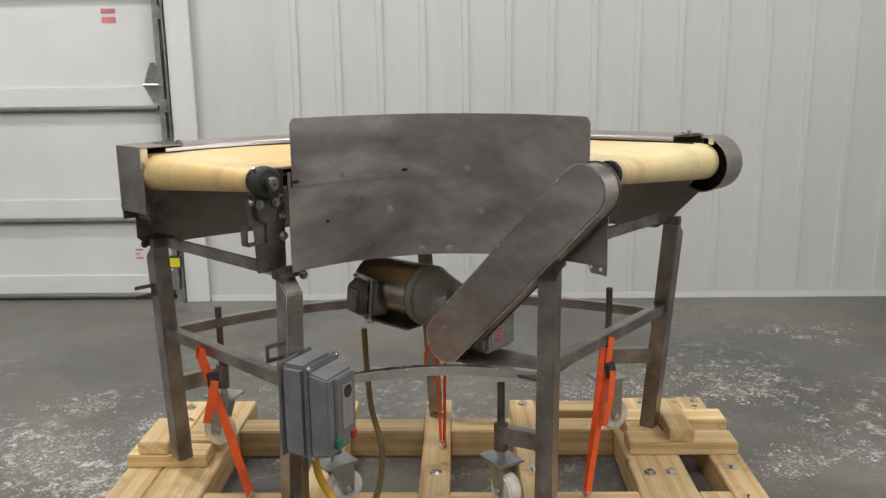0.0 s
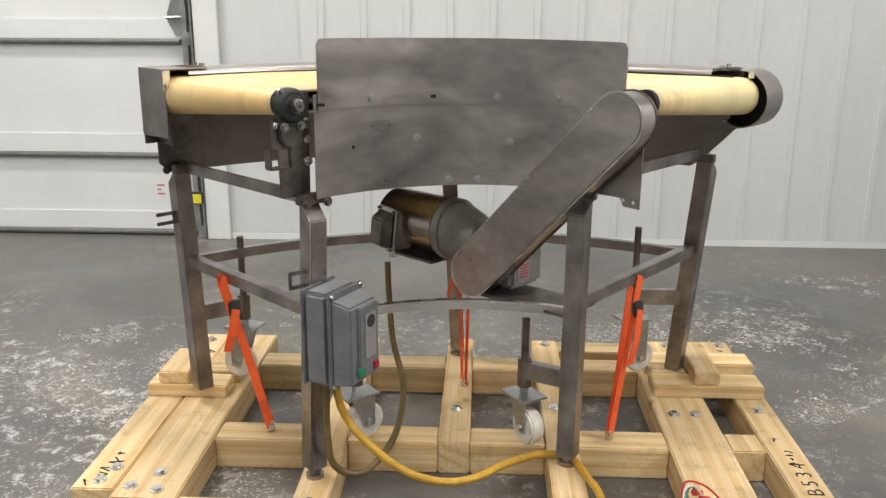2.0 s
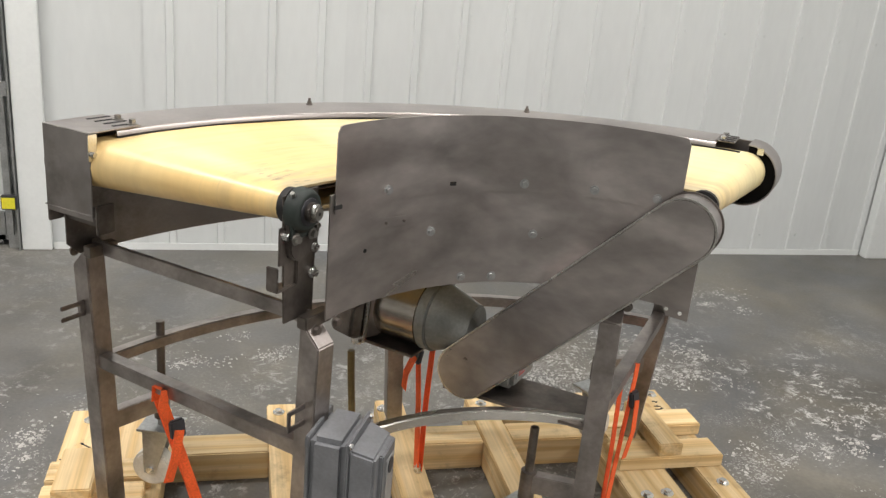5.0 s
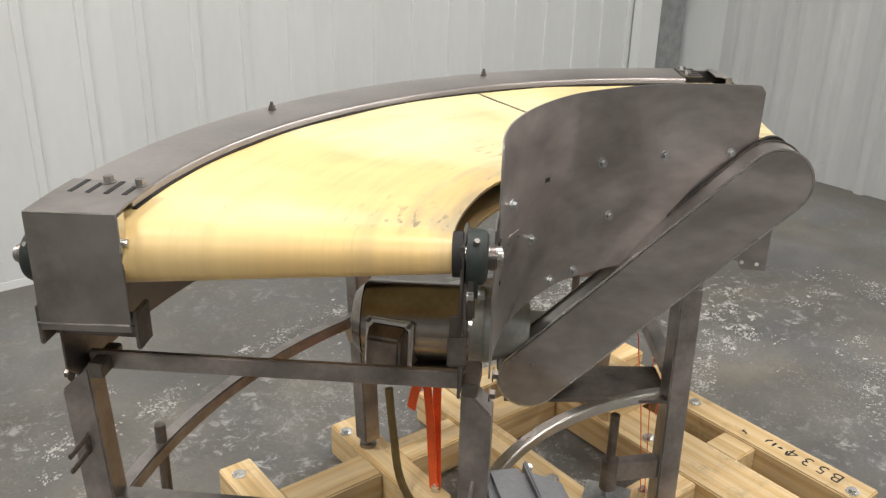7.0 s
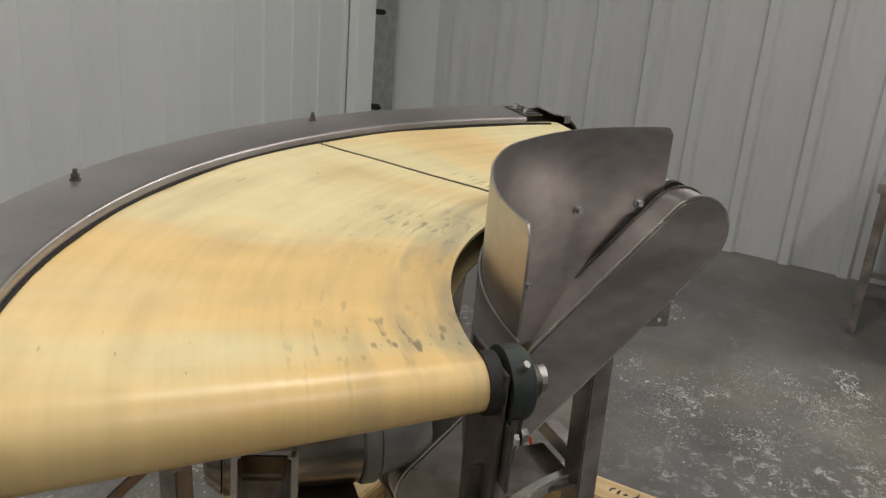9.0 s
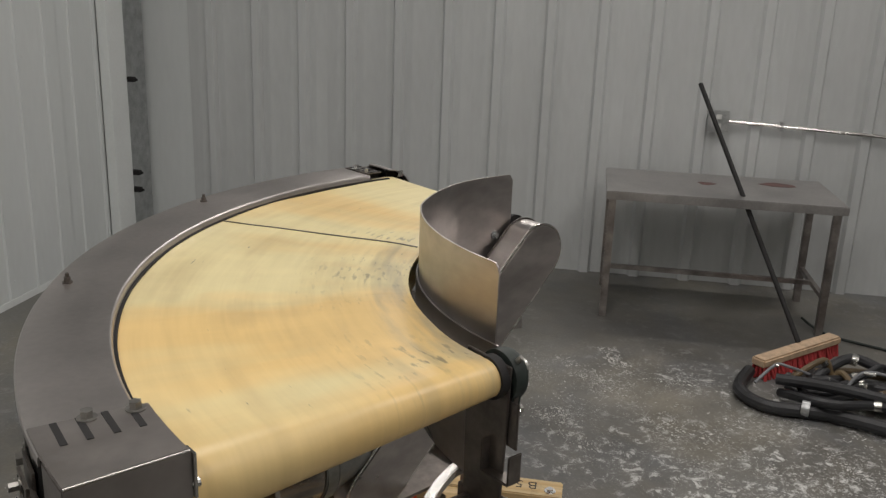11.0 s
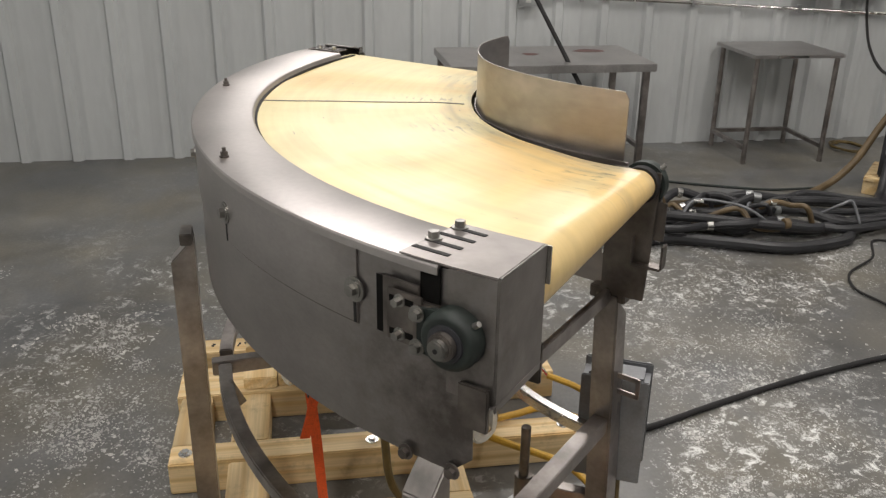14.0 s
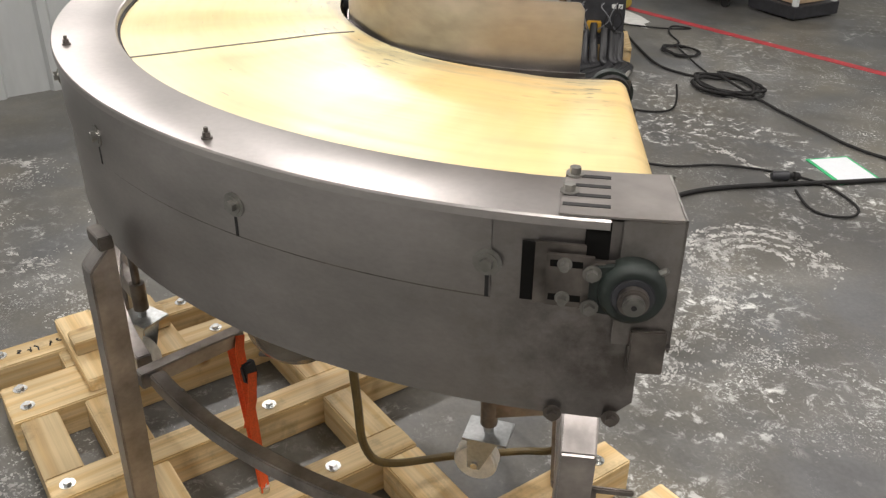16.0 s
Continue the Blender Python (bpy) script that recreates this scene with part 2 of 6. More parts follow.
    gm = N.new("ShaderNodeMath")
    gm.operation = "MULTIPLY"
    L.new(fine_g.outputs[0], gm.inputs[0])
    L.new(dirty.outputs[0], gm.inputs[1])
    gm2 = N.new("ShaderNodeMath")
    gm2.operation = "MULTIPLY"
    L.new(gm.outputs[0], gm2.inputs[1])
    tone2 = N.new("ShaderNodeMapRange")
    tone2.inputs["From Min"].default_value, tone2.inputs["From Max"].default_value = 0.3, 0.7
    tone2.inputs["To Min"].default_value, tone2.inputs["To Max"].default_value = 0.85, 1.12
    L.new(big.outputs["Fac"], tone2.inputs["Value"])
    tm = N.new("ShaderNodeMath")
    tm.operation = "MULTIPLY"
    L.new(tone.outputs[0], tm.inputs[0])
    L.new(tone2.outputs[0], tm.inputs[1])
    mx = N.new("ShaderNodeMix")
    mx.data_type, mx.blend_type = "RGBA", "MULTIPLY"
    mx.inputs[0].default_value = 1
    L.new(ramp.outputs["Color"], mx.inputs[6])
    L.new(tm.outputs[0], gm2.inputs[0])
    L.new(gm2.outputs[0], mx.inputs[7])
    vor = N.new("ShaderNodeTexVoronoi")
    vor.inputs["Scale"].default_value = 4.2
    L.new(off.outputs[0], vor.inputs["Vector"])
    knot = N.new("ShaderNodeMapRange")
    knot.inputs["From Min"].default_value, knot.inputs["From Max"].default_value = 0.035, 0.10
    knot.inputs["To Min"].default_value, knot.inputs["To Max"].default_value = 0.75, 0.0
    L.new(vor.outputs["Distance"], knot.inputs["Value"])
    km = N.new("ShaderNodeMix")
    km.data_type = "RGBA"
    L.new(knot.outputs[0], km.inputs[0])
    L.new(mx.outputs[2], km.inputs[6])
    km.inputs[7].default_value = (0.20, 0.085, 0.03, 1)
    L.new(km.outputs[2], b.inputs["Base Color"])
    b.inputs["Roughness"].default_value = 0.62
    bp = N.new("ShaderNodeBump")
    bp.inputs["Strength"].default_value, bp.inputs["Distance"].default_value = 0.15, 0.002
    L.new(wv.outputs["Fac"], bp.inputs["Height"])
    L.new(bp.outputs["Normal"], b.inputs["Normal"])
    return m


M_WOOD = wood_material()


def floor_material():
    m = bpy.data.materials.new("worn_concrete")
    m.use_nodes = True
    nt = m.node_tree
    N, L = nt.nodes, nt.links
    b = N["Principled BSDF"]
    tc = N.new("ShaderNodeTexCoord")

    def noise_tex(scale, detail=6, rough=0.55, distort=0.0, src=None):
        n = N.new("ShaderNodeTexNoise")
        n.inputs["Scale"].default_value, n.inputs["Detail"].default_value = scale, detail
        n.inputs["Roughness"].default_value, n.inputs["Distortion"].default_value = rough, distort
        L.new(src or tc.outputs["Object"], n.inputs["Vector"])
        return n

    def remap(src, a, c, lo, hi):
        r = N.new("ShaderNodeMapRange")
        for k, v in zip(("From Min", "From Max", "To Min", "To Max"), (a, c, lo, hi)):
            r.inputs[k].default_value = v
        L.new(src, r.inputs["Value"])
        return r.outputs[0]

    def math_node(op, a, c):
        k = N.new("ShaderNodeMath")
        k.operation = op
        for i, v in enumerate((a, c)):
            if isinstance(v, (int, float)):
                k.inputs[i].default_value = v
            else:
                L.new(v, k.inputs[i])
        return k.outputs[0]

    cloud = noise_tex(0.8, 6, 0.6, 0.6)
    mid = noise_tex(4.5, 6, 0.6, 0.3)
    fine = noise_tex(70, 3)
    tone = math_node("MULTIPLY", remap(cloud.outputs["Fac"], 0.3, 0.7, 0.55, 1.25), remap(mid.outputs["Fac"], 0.3, 0.7, 0.78, 1.2))
    tone = math_node("MULTIPLY", tone, remap(fine.outputs["Fac"], 0.3, 0.7, 0.9, 1.1))
    base = N.new("ShaderNodeMix")
    base.data_type, base.blend_type = "RGBA", "MULTIPLY"
    base.inputs[0].default_value = 1
    tint = N.new("ShaderNodeMix")
    tint.data_type = "RGBA"
    L.new(remap(noise_tex(1.7, 5, 0.6, 0.5).outputs["Fac"], 0.35, 0.65, 0.0, 1.0), tint.inputs[0])
    tint.inputs[6].default_value = (0.140, 0.142, 0.142, 1)
    tint.inputs[7].default_value = (0.163, 0.151, 0.124, 1)
    L.new(tint.outputs[2], base.inputs[6])
    L.new(tone, base.inputs[7])
    # white flakes, scuffs and specks, in clusters
    def cells(scale, size, share):
        v = N.new("ShaderNodeTexVoronoi")
        v.inputs["Scale"].default_value = scale
        bend = N.new("ShaderNodeMix")
        bend.data_type = "VECTOR"
        bend.inputs[0].default_value = 0.04
        L.new(tc.outputs["Object"], bend.inputs[4])
        L.new(noise_tex(scale * 0.7, 3).outputs["Color"], bend.inputs[5])
        L.new(bend.outputs[1], v.inputs["Vector"])
        pick = remap(v.outputs["Color"], share, share + 0.06, 0.0, 1.0)
        return math_node("MULTIPLY", pick, remap(v.outputs["Distance"], size * 0.75, size, 1.0, 0.0))

    zone = remap(noise_tex(1.15, 5, 0.6, 0.5).outputs["Fac"], 0.475, 0.555, 0.0, 1.0)
    wide = remap(noise_tex(0.33, 3, 0.5).outputs["Fac"], 0.38, 0.60, 0.45, 1.25)
    zone2 = remap(noise_tex(0.8, 4, 0.6).outputs["Fac"], 0.44, 0.58, 0.05, 1.0)
    scuff = remap(noise_tex(17.0, 9, 0.78, 0.5).outputs["Fac"], 0.53, 0.60, 0.0, 1.0)
    flake = math_node("MULTIPLY", cells(85, 0.40, 0.58), remap(noise_tex(4.0, 4, 0.6).outputs["Fac"], 0.46, 0.57, 0.0, 1.0))
    clump = remap(noise_tex(4.2, 5, 0.68, 0.5).outputs["Fac"], 0.50, 0.60, 0.0, 1.0)
    speck = cells(120, 0.42, 0.5)
    white = math_node("MAXIMUM", math_node("MULTIPLY", math_node("MULTIPLY", zone, scuff), 0.8),
                      math_node("MULTIPLY", zone2, math_node("MAXIMUM", flake, math_node("MULTIPLY", math_node("MULTIPLY", speck, clump), 0.75))))
    place = N.new("ShaderNodeSeparateXYZ")
    L.new(tc.outputs["Object"], place.inputs[0])
    swept = remap(math_node("ADD", place.outputs[1], math_node("MULTIPLY", cloud.outputs["Fac"], 0.8)), 1.9, 2.7, 1.0, 0.15)
    wallside = remap(math_node("ADD", place.outputs[0], math_node("MULTIPLY", mid.outputs["Fac"], 0.8)), 2.2, 3.0, 1.0, 0.12)
    white = math_node("MINIMUM", math_node("MULTIPLY", math_node("MULTIPLY", white, wide), math_node("MULTIPLY", swept, wallside)), 1.0)
    wmix = N.new("ShaderNodeMix")
    wmix.data_type = "RGBA"
    L.new(white, wmix.inputs[0])
    L.new(base.outputs[2], wmix.inputs[6])
    wmix.inputs[7].default_value = (0.74, 0.74, 0.715, 1)
    # dark oily stains
    stain = remap(noise_tex(0.55, 4, 0.5, 1.0).outputs["Fac"], 0.50, 0.64, 0.0, 0.5)
    smix = N.new("ShaderNodeMix")
    smix.data_type = "RGBA"
    L.new(stain, smix.inputs[0])
    L.new(wmix.outputs[2], smix.inputs[6])
    smix.inputs[7].default_value = (0.06, 0.058, 0.055, 1)
    L.new(smix.outputs[2], b.inputs["Base Color"])
    L.new(remap(mid.outputs["Fac"], 0.3, 0.7, 0.30, 0.52), b.inputs["Roughness"])
    bp = N.new("ShaderNodeBump")
    bp.inputs["Strength"].default_value, bp.inputs["Distance"].default_value = 0.12, 0.002
    L.new(fine.outputs["Fac"], bp.inputs["Height"])
    L.new(bp.outputs["Normal"], b.inputs["Normal"])
    return m


M_FLOOR = floor_material()


def belt_material():
    """Cream belt: streaks run round the bend, tone changes from sector to sector."""
    m = bpy.data.materials.new("cream_belt")
    m.use_nodes = True
    nt = m.node_tree
    N, L = nt.nodes, nt.links
    b = N["Principled BSDF"]
    tc = N.new("ShaderNodeTexCoord")
    sep = N.new("ShaderNodeSeparateXYZ")
    L.new(tc.outputs["Object"], sep.inputs[0])

    def math_node(op, a, c=None):
        k = N.new("ShaderNodeMath")
        k.operation = op
        for i, v in enumerate((a, c)):
            if v is None:
                continue
            if isinstance(v, (int, float)):
                k.inputs[i].default_value = v
            else:
                L.new(v, k.inputs[i])
        return k.outputs[0]

    rr = math_node("SQRT", math_node("ADD", math_node("MULTIPLY", sep.outputs[0], sep.outputs[0]),
                                     math_node("MULTIPLY", sep.outputs[1], sep.outputs[1])))
    ang = math_node("ARCTAN2", sep.outputs[0], sep.outputs[1])
    comb = N.new("ShaderNodeCombineXYZ")
    L.new(math_node("MULTIPLY", rr, 14.0), comb.inputs[0])
    L.new(math_node("MULTIPLY", ang, 1.6), comb.inputs[1])
    streak = N.new("ShaderNodeTexNoise")
    streak.inputs["Scale"].default_value, streak.inputs["Detail"].default_value = 1.4, 5
    L.new(comb.outputs[0], streak.inputs["Vector"])
    comb2 = N.new("ShaderNodeCombineXYZ")
    L.new(math_node("MULTIPLY", rr, 0.8), comb2.inputs[0])
    L.new(math_node("MULTIPLY", ang, 2.4), comb2.inputs[1])
    sector = N.new("ShaderNodeTexNoise")
    sector.inputs["Scale"].default_value, sector.inputs["Detail"].default_value = 1.5, 3
    L.new(comb2.outputs[0], sector.inputs["Vector"])
    blot = N.new("ShaderNodeTexNoise")
    blot.inputs["Scale"].default_value, blot.inputs["Detail"].default_value = 7, 5
    L.new(tc.outputs["Object"], blot.inputs["Vector"])
    ramp = N.new("ShaderNodeValToRGB")
    ramp.color_ramp.elements[0].color = (0.77, 0.545, 0.232, 1)
    ramp.color_ramp.elements[1].color = (0.77, 0.665, 0.37, 1)
    ramp.color_ramp.elements[0].position, ramp.color_ramp.elements[1].position = 0.36, 0.56
    # the left part of the bend has aged to orange, with a soft edge
    turn = math_node("ADD", math_node("MULTIPLY", ang, 57.3), math_node("MULTIPLY", math_node("SUBTRACT", blot.outputs["Fac"], 0.5), 9.0))
    aged = N.new("ShaderNodeMapRange")
    aged.inputs["From Min"].default_value, aged.inputs["From Max"].default_value = -21.0, -15.0
    aged.inputs["To Min"].default_value, aged.inputs["To Max"].default_value = -0.16, 0.04
    L.new(turn, aged.inputs["Value"])
    L.new(math_node("ADD", sector.outputs["Fac"], aged.outputs[0]), ramp.inputs["Fac"])
    dirt = N.new("ShaderNodeMapRange")
    dirt.inputs["From Min"].default_value, dirt.inputs["From Max"].default_value = 0.5, 0.8
    dirt.inputs["To Min"].default_value, dirt.inputs["To Max"].default_value = 0.0, 0.6
    L.new(math_node("MULTIPLY", math_node("ADD", streak.outputs["Fac"], blot.outputs["Fac"]), 0.5), dirt.inputs["Value"])
    mx = N.new("ShaderNodeMix")
    mx.data_type = "RGBA"
    L.new(dirt.outputs[0], mx.inputs[0])
    L.new(ramp.outputs["Color"], mx.inputs[6])
    mx.inputs[7].default_value = (0.42, 0.30, 0.14, 1)
    comb4 = N.new("ShaderNodeCombineXYZ")
    L.new(math_node("MULTIPLY", rr, 42.0), comb4.inputs[0])
    L.new(math_node("MULTIPLY", ang, 2.2), comb4.inputs[1])
    rub = N.new("ShaderNodeTexNoise")
    rub.inputs["Scale"].default_value, rub.inputs["Detail"].default_value, rub.inputs["Roughness"].default_value = 1.0, 4, 0.6
    L.new(comb4.outputs[0], rub.inputs["Vector"])
    comb5 = N.new("ShaderNodeCombineXYZ")
    L.new(math_node("MULTIPLY", rr, 2.5), comb5.inputs[0])
    L.new(math_node("MULTIPLY", ang, 9.0), comb5.inputs[1])
    crease = N.new("ShaderNodeTexNoise")
    crease.inputs["Scale"].default_value, crease.inputs["Detail"].default_value, crease.inputs["Distortion"].default_value = 1.0, 4, 0.6
    L.new(comb5.outputs[0], crease.inputs["Vector"])
    # grey wear along the inner edge
    edge = N.new("ShaderNodeMapRange")
    edge.inputs["From Min"].default_value, edge.inputs["From Max"].default_value = 0.80, 0.64
    L.new(rr, edge.inputs["Value"])
    bl = N.new("ShaderNodeMapRange")
    bl.inputs["From Min"].default_value, bl.inputs["From Max"].default_value = 0.48, 0.62
    L.new(streak.outputs["Fac"], bl.inputs["Value"])
    mx2 = N.new("ShaderNodeMix")
    mx2.data_type = "RGBA"
    L.new(math_node("MULTIPLY", math_node("MULTIPLY", edge.outputs[0], bl.outputs[0]), 0.6), mx2.inputs[0])
    L.new(mx.outputs[2], mx2.inputs[6])
    mx2.inputs[7].default_value = (0.33, 0.30, 0.22, 1)
    comb3 = N.new("ShaderNodeCombineXYZ")
    L.new(math_node("MULTIPLY", rr, 95.0), comb3.inputs[0])
    L.new(math_node("MULTIPLY", ang, 16.0), comb3.inputs[1])
    dash = N.new("ShaderNodeTexNoise")
    dash.inputs["Scale"].default_value, dash.inputs["Detail"].default_value = 1.0, 3
    L.new(comb3.outputs[0], dash.inputs["Vector"])

    def band(src, a, c, lo, hi):
        k = N.new("ShaderNodeMapRange")
        for nm, v in zip(("From Min", "From Max", "To Min", "To Max"), (a, c, lo, hi)):
            k.inputs[nm].default_value = v
        L.new(src, k.inputs["Value"])
        return k.outputs[0]

    near = math_node("MULTIPLY", band(rr, 0.86, 0.72, 0.0, 1.0), band(sector.outputs["Fac"], 0.44, 0.58, 0.0, 1.0))
    marks = math_node("MULTIPLY", math_node("MULTIPLY", band(dash.outputs["Fac"], 0.57, 0.66, 0.0, 1.0), near), 0.7)
    rare = math_node("MULTIPLY", band(dash.outputs["Fac"], 0.70, 0.74, 0.0, 0.7), band(blot.outputs["Fac"], 0.5, 0.6, 0.0, 1.0))
    mx3 = N.new("ShaderNodeMix")
    mx3.data_type = "RGBA"
    L.new(math_node("MAXIMUM", marks, rare), mx3.inputs[0])
    L.new(mx2.outputs[2], mx3.inputs[6])
    mx3.inputs[7].default_value = (0.16, 0.14, 0.10, 1)
    worn = N.new("ShaderNodeMix")
    worn.data_type, worn.blend_type = "RGBA", "MULTIPLY"
    worn.inputs[0].default_value = 1.0
    L.new(mx3.outputs[2], worn.inputs[6])
    L.new(math_node("MULTIPLY", band(rub.outputs["Fac"], 0.3, 0.7, 1.05, 0.94), band(crease.outputs["Fac"], 0.32, 0.68, 0.94, 1.06)), worn.inputs[7])
    L.new(worn.outputs[2], b.inputs["Base Color"])
    L.new(band(rub.outputs["Fac"], 0.3, 0.7, 0.28, 0.42), b.inputs["Roughness"])
    relief = N.new("ShaderNodeBump")
    relief.inputs["Strength"].default_value, relief.inputs["Distance"].default_value = 0.35, 0.004
    L.new(crease.outputs["Fac"], relief.inputs["Height"])
    L.new(relief.outputs["Normal"], b.inputs["Normal"])
    b.inputs["Subsurface Weight"].default_value = 0.0
    return m


M_BELT = belt_material()


# ---- building helpers ----
def add_box(bm, m, sx, sy, sz):
    return bmesh.ops.create_cube(bm, size=1.0, matrix=m @ Matrix.Diagonal((sx, sy, sz, 1)))["verts"]


def box_between(bm, x0, x1, y0, y1, z0, z1):
    return add_box(bm, pose((x0 + x1) / 2, (y0 + y1) / 2, (z0 + z1) / 2), abs(x1 - x0), abs(y1 - y0), abs(z1 - z0))


def frame_along(p0, p1):
    """A pose whose z axis runs from p0 to p1, with its y axis as near up as can be."""
    p0, p1 = Vector(p0), Vector(p1)
    w = (p1 - p0).normalized()
    up = Vector((0, 0, 1)) if abs(w.z) < 0.95 else Vector((0, 1, 0))
    u = up.cross(w).normalized()
    v = w.cross(u)
    m = Matrix((u, v, w)).transposed().to_4x4()
    m.translation = p0
    return m


def beam(bm, p0, p1, w, h, turn=0.0):
    """A bar from p0 to p1: w across, h high."""
    d = (Vector(p1) - Vector(p0)).length
    return add_box(bm, frame_along(p0, p1) @ pose(0, 0, d / 2, 0, 0, turn), w, h, d)


def rod(bm, p0, p1, r0, r1=None, seg=18):
    d = (Vector(p1) - Vector(p0)).length
    r1 = r0 if r1 is None else r1
    return bmesh.ops.create_cone(bm, cap_ends=True, segments=seg, radius1=r0, radius2=r1, depth=d,
                                 matrix=frame_along(p0, p1) @ pose(0, 0, d / 2))["verts"]


def sweep(bm, pts, radius, seg=8, smooth=6):
    """A round cable along a smoothed line."""
    pts = [Vector(p) for p in pts]
    line = []
    for i in range(len(pts) - 1):
        a, b0, c, d = pts[max(i - 1, 0)], pts[i], pts[i + 1], pts[min(i + 2, len(pts) - 1)]
        for k in range(smooth):
            t = k / smooth
            line.append(0.5 * (2 * b0 + (c - a) * t + (2 * a - 5 * b0 + 4 * c - d) * t * t + (3 * b0 - a - 3 * c + d) * t ** 3))
    line.append(pts[-1])
    rings, ref = [], Vector((0.03, 0.02, 1))
    for i, p in enumerate(line):
        w = (line[min(i + 1, len(line) - 1)] - line[max(i - 1, 0)]).normalized()
        if abs(w.dot(ref)) > 0.97:
            ref = Vector((1, 0.1, 0))
        u = ref.cross(w).normalized()
        v = w.cross(u)
        ref = v
        rings.append([bm.verts.new(p + radius * (math.cos(2 * math.pi * k / seg) * u + math.sin(2 * math.pi * k / seg) * v)) for k in range(seg)])
    for a, b0 in zip(rings, rings[1:]):
        for k in range(seg):
            bm.faces.new((a[k], a[(k + 1) % seg], b0[(k + 1) % seg], b0[k]))
    bm.faces.new(rings[0][::-1])
    bm.faces.new(rings[-1])


def P(r, ang, z=0.0):
    """A place round the bend: radius, degrees to the left of its middle, height."""
    a = radians(ang)
    return Vector((-r * math.sin(a), r * math.cos(a), z))


def arc_solid(bm, sections):
    """A solid through sections, each a ring of points with the same count."""
    rings = [[bm.verts.new(p) for p in s] for s in sections]
    n = len(rings[0])
    for a, b0 in zip(rings, rings[1:]):
        for k in range(n):
            bm.faces.new((a[k], a[(k + 1) % n], b0[(k + 1) % n], b0[k]))
    bm.faces.new(rings[0][::-1])
    bm.faces.new(rings[-1])
    bmesh.ops.recalc_face_normals(bm, faces=bm.faces)


def arc_bar(bm, r0, r1, z0, z1, a0, a1, n=24):
    arc_solid(bm, [[P(r, a, z) for r, z in ((r0, z0), (r1, z0), (r1, z1), (r0, z1))]
                   for a in (a0 + (a1 - a0) * i / n for i in range(n + 1))])


def prism(bm, outline, m, depth):
    """An outline in m's xy plane, thickened along its z."""
    a = [bm.verts.new(m @ Vector((x, y, 0))) for x, y in outline]
    b0 = [bm.verts.new(m @ Vector((x, y, depth))) for x, y in outline]
    n = len(a)
    bm.faces.new(a[::-1])
    bm.faces.new(b0)
    for k in range(n):
        bm.faces.new((a[k], a[(k + 1) % n], b0[(k + 1) % n], b0[k]))
    bmesh.ops.recalc_face_normals(bm, faces=bm.faces)


def finish(bm, name, mat, bevel=0.0, sharp=35):
    if bevel:
        bmesh.ops.recalc_face_normals(bm, faces=bm.faces)
        edges = [e for e in bm.edges if len(e.link_faces) == 2 and e.calc_face_angle(0) > radians(40)]
        bmesh.ops.bevel(bm, geom=edges, offset=bevel, segments=2, affect="EDGES", clamp_overlap=True)
    me = bpy.data.meshes.new(name)
    bm.to_mesh(me)
    bm.free()
    me.materials.append(mat)
    me.polygons.foreach_set("use_smooth", [True] * len(me.polygons))
    me.set_sharp_from_angle(angle=radians(sharp))
    return me


def part(name, bm, mat, parent=None, label="", bevel=0.0, m=None):
    ob = new(name, finish(bm, name, mat, bevel))
    if m is not None:
        ob.matrix_local = m
    if parent is not None:
        ob.parent = parent
    if label:
        ob["label"] = label
    return ob


def bolt_head(bm, at, normal, r=0.008, h=0.006, washer=True):
    at, normal = Vector(at), Vector(normal).normalized()
    if washer:
        rod(bm, at, at + normal * 0.002, r * 1.55, seg=14)
    rod(bm, at + normal * 0.002, at + normal * (0.002 + h), r, seg=6)

# ---- the room ----
X_E, Y_N, X_W, Y_S, H = 3.665, 3.11, -7.0, -9.0, 4.7

bm = bmesh.new()
box_between(bm, X_W - 0.3, X_E + 0.3, Y_S - 0.3, Y_N + 0.3, -0.2, 0.0)
tagged(part("floor", bm, M_FLOOR), "worn grey concrete floor with white scuffs", "floor", kind="structure")

bm = bmesh.new()
box_between(bm, X_W - 0.3, X_E + 0.3, Y_S - 0.3, Y_N + 0.3, H, H + 0.15)
tagged(part("ceiling", bm, M_CEIL), "white sheet ceiling of the workshop", "ceiling", kind="structure")


def sheet_mesh(name, ribs, pitch, foot, head, rise, height, minor=0.0):
    """A ribbed wall sheet: runs along x from 0, stands proud towards -y."""
    prof = []
    for k in range(ribs):
        c = (k + 0.5) * pitch
        prof += [(c - pitch / 2, 0.0)]
        if minor:
            for q in (-0.27, 0.27):
                prof += [(c + q * pitch - 0.016, 0), (c + q * pitch - 0.008, -minor), (c + q * pitch + 0.008, -minor), (c + q * pitch + 0.016, 0)] if q < 0 else []
        prof += [(c - foot / 2, 0), (c - head / 2, -rise), (c + head / 2, -rise), (c + foot / 2, 0)]
        if minor:
            q = 0.27
            prof += [(c + q * pitch - 0.016, 0), (c + q * pitch - 0.008, -minor), (c + q * pitch + 0.008, -minor), (c + q * pitch + 0.016, 0)]
    prof.append((ribs * pitch, 0.0))
    bm = bmesh.new()
    lo = [bm.verts.new((x, y, 0.0)) for x, y in prof]
    hi = [bm.verts.new((x, y, height)) for x, y in prof]
    for i in range(len(prof) - 1):
        bm.faces.new((lo[i], lo[i + 1], hi[i + 1], hi[i]))
    # screws in rows beside the ribs
    for z in (0.12, 1.25, 2.4, 3.5):
        for k in range(ribs):
            x = (k + 0.5) * pitch + foot / 2 + 0.012
            rod(bm, (x, 0, z), (x, -0.005, z), 0.006, seg=6)
    return finish(bm, name, M_WALL, 0.0, 20)


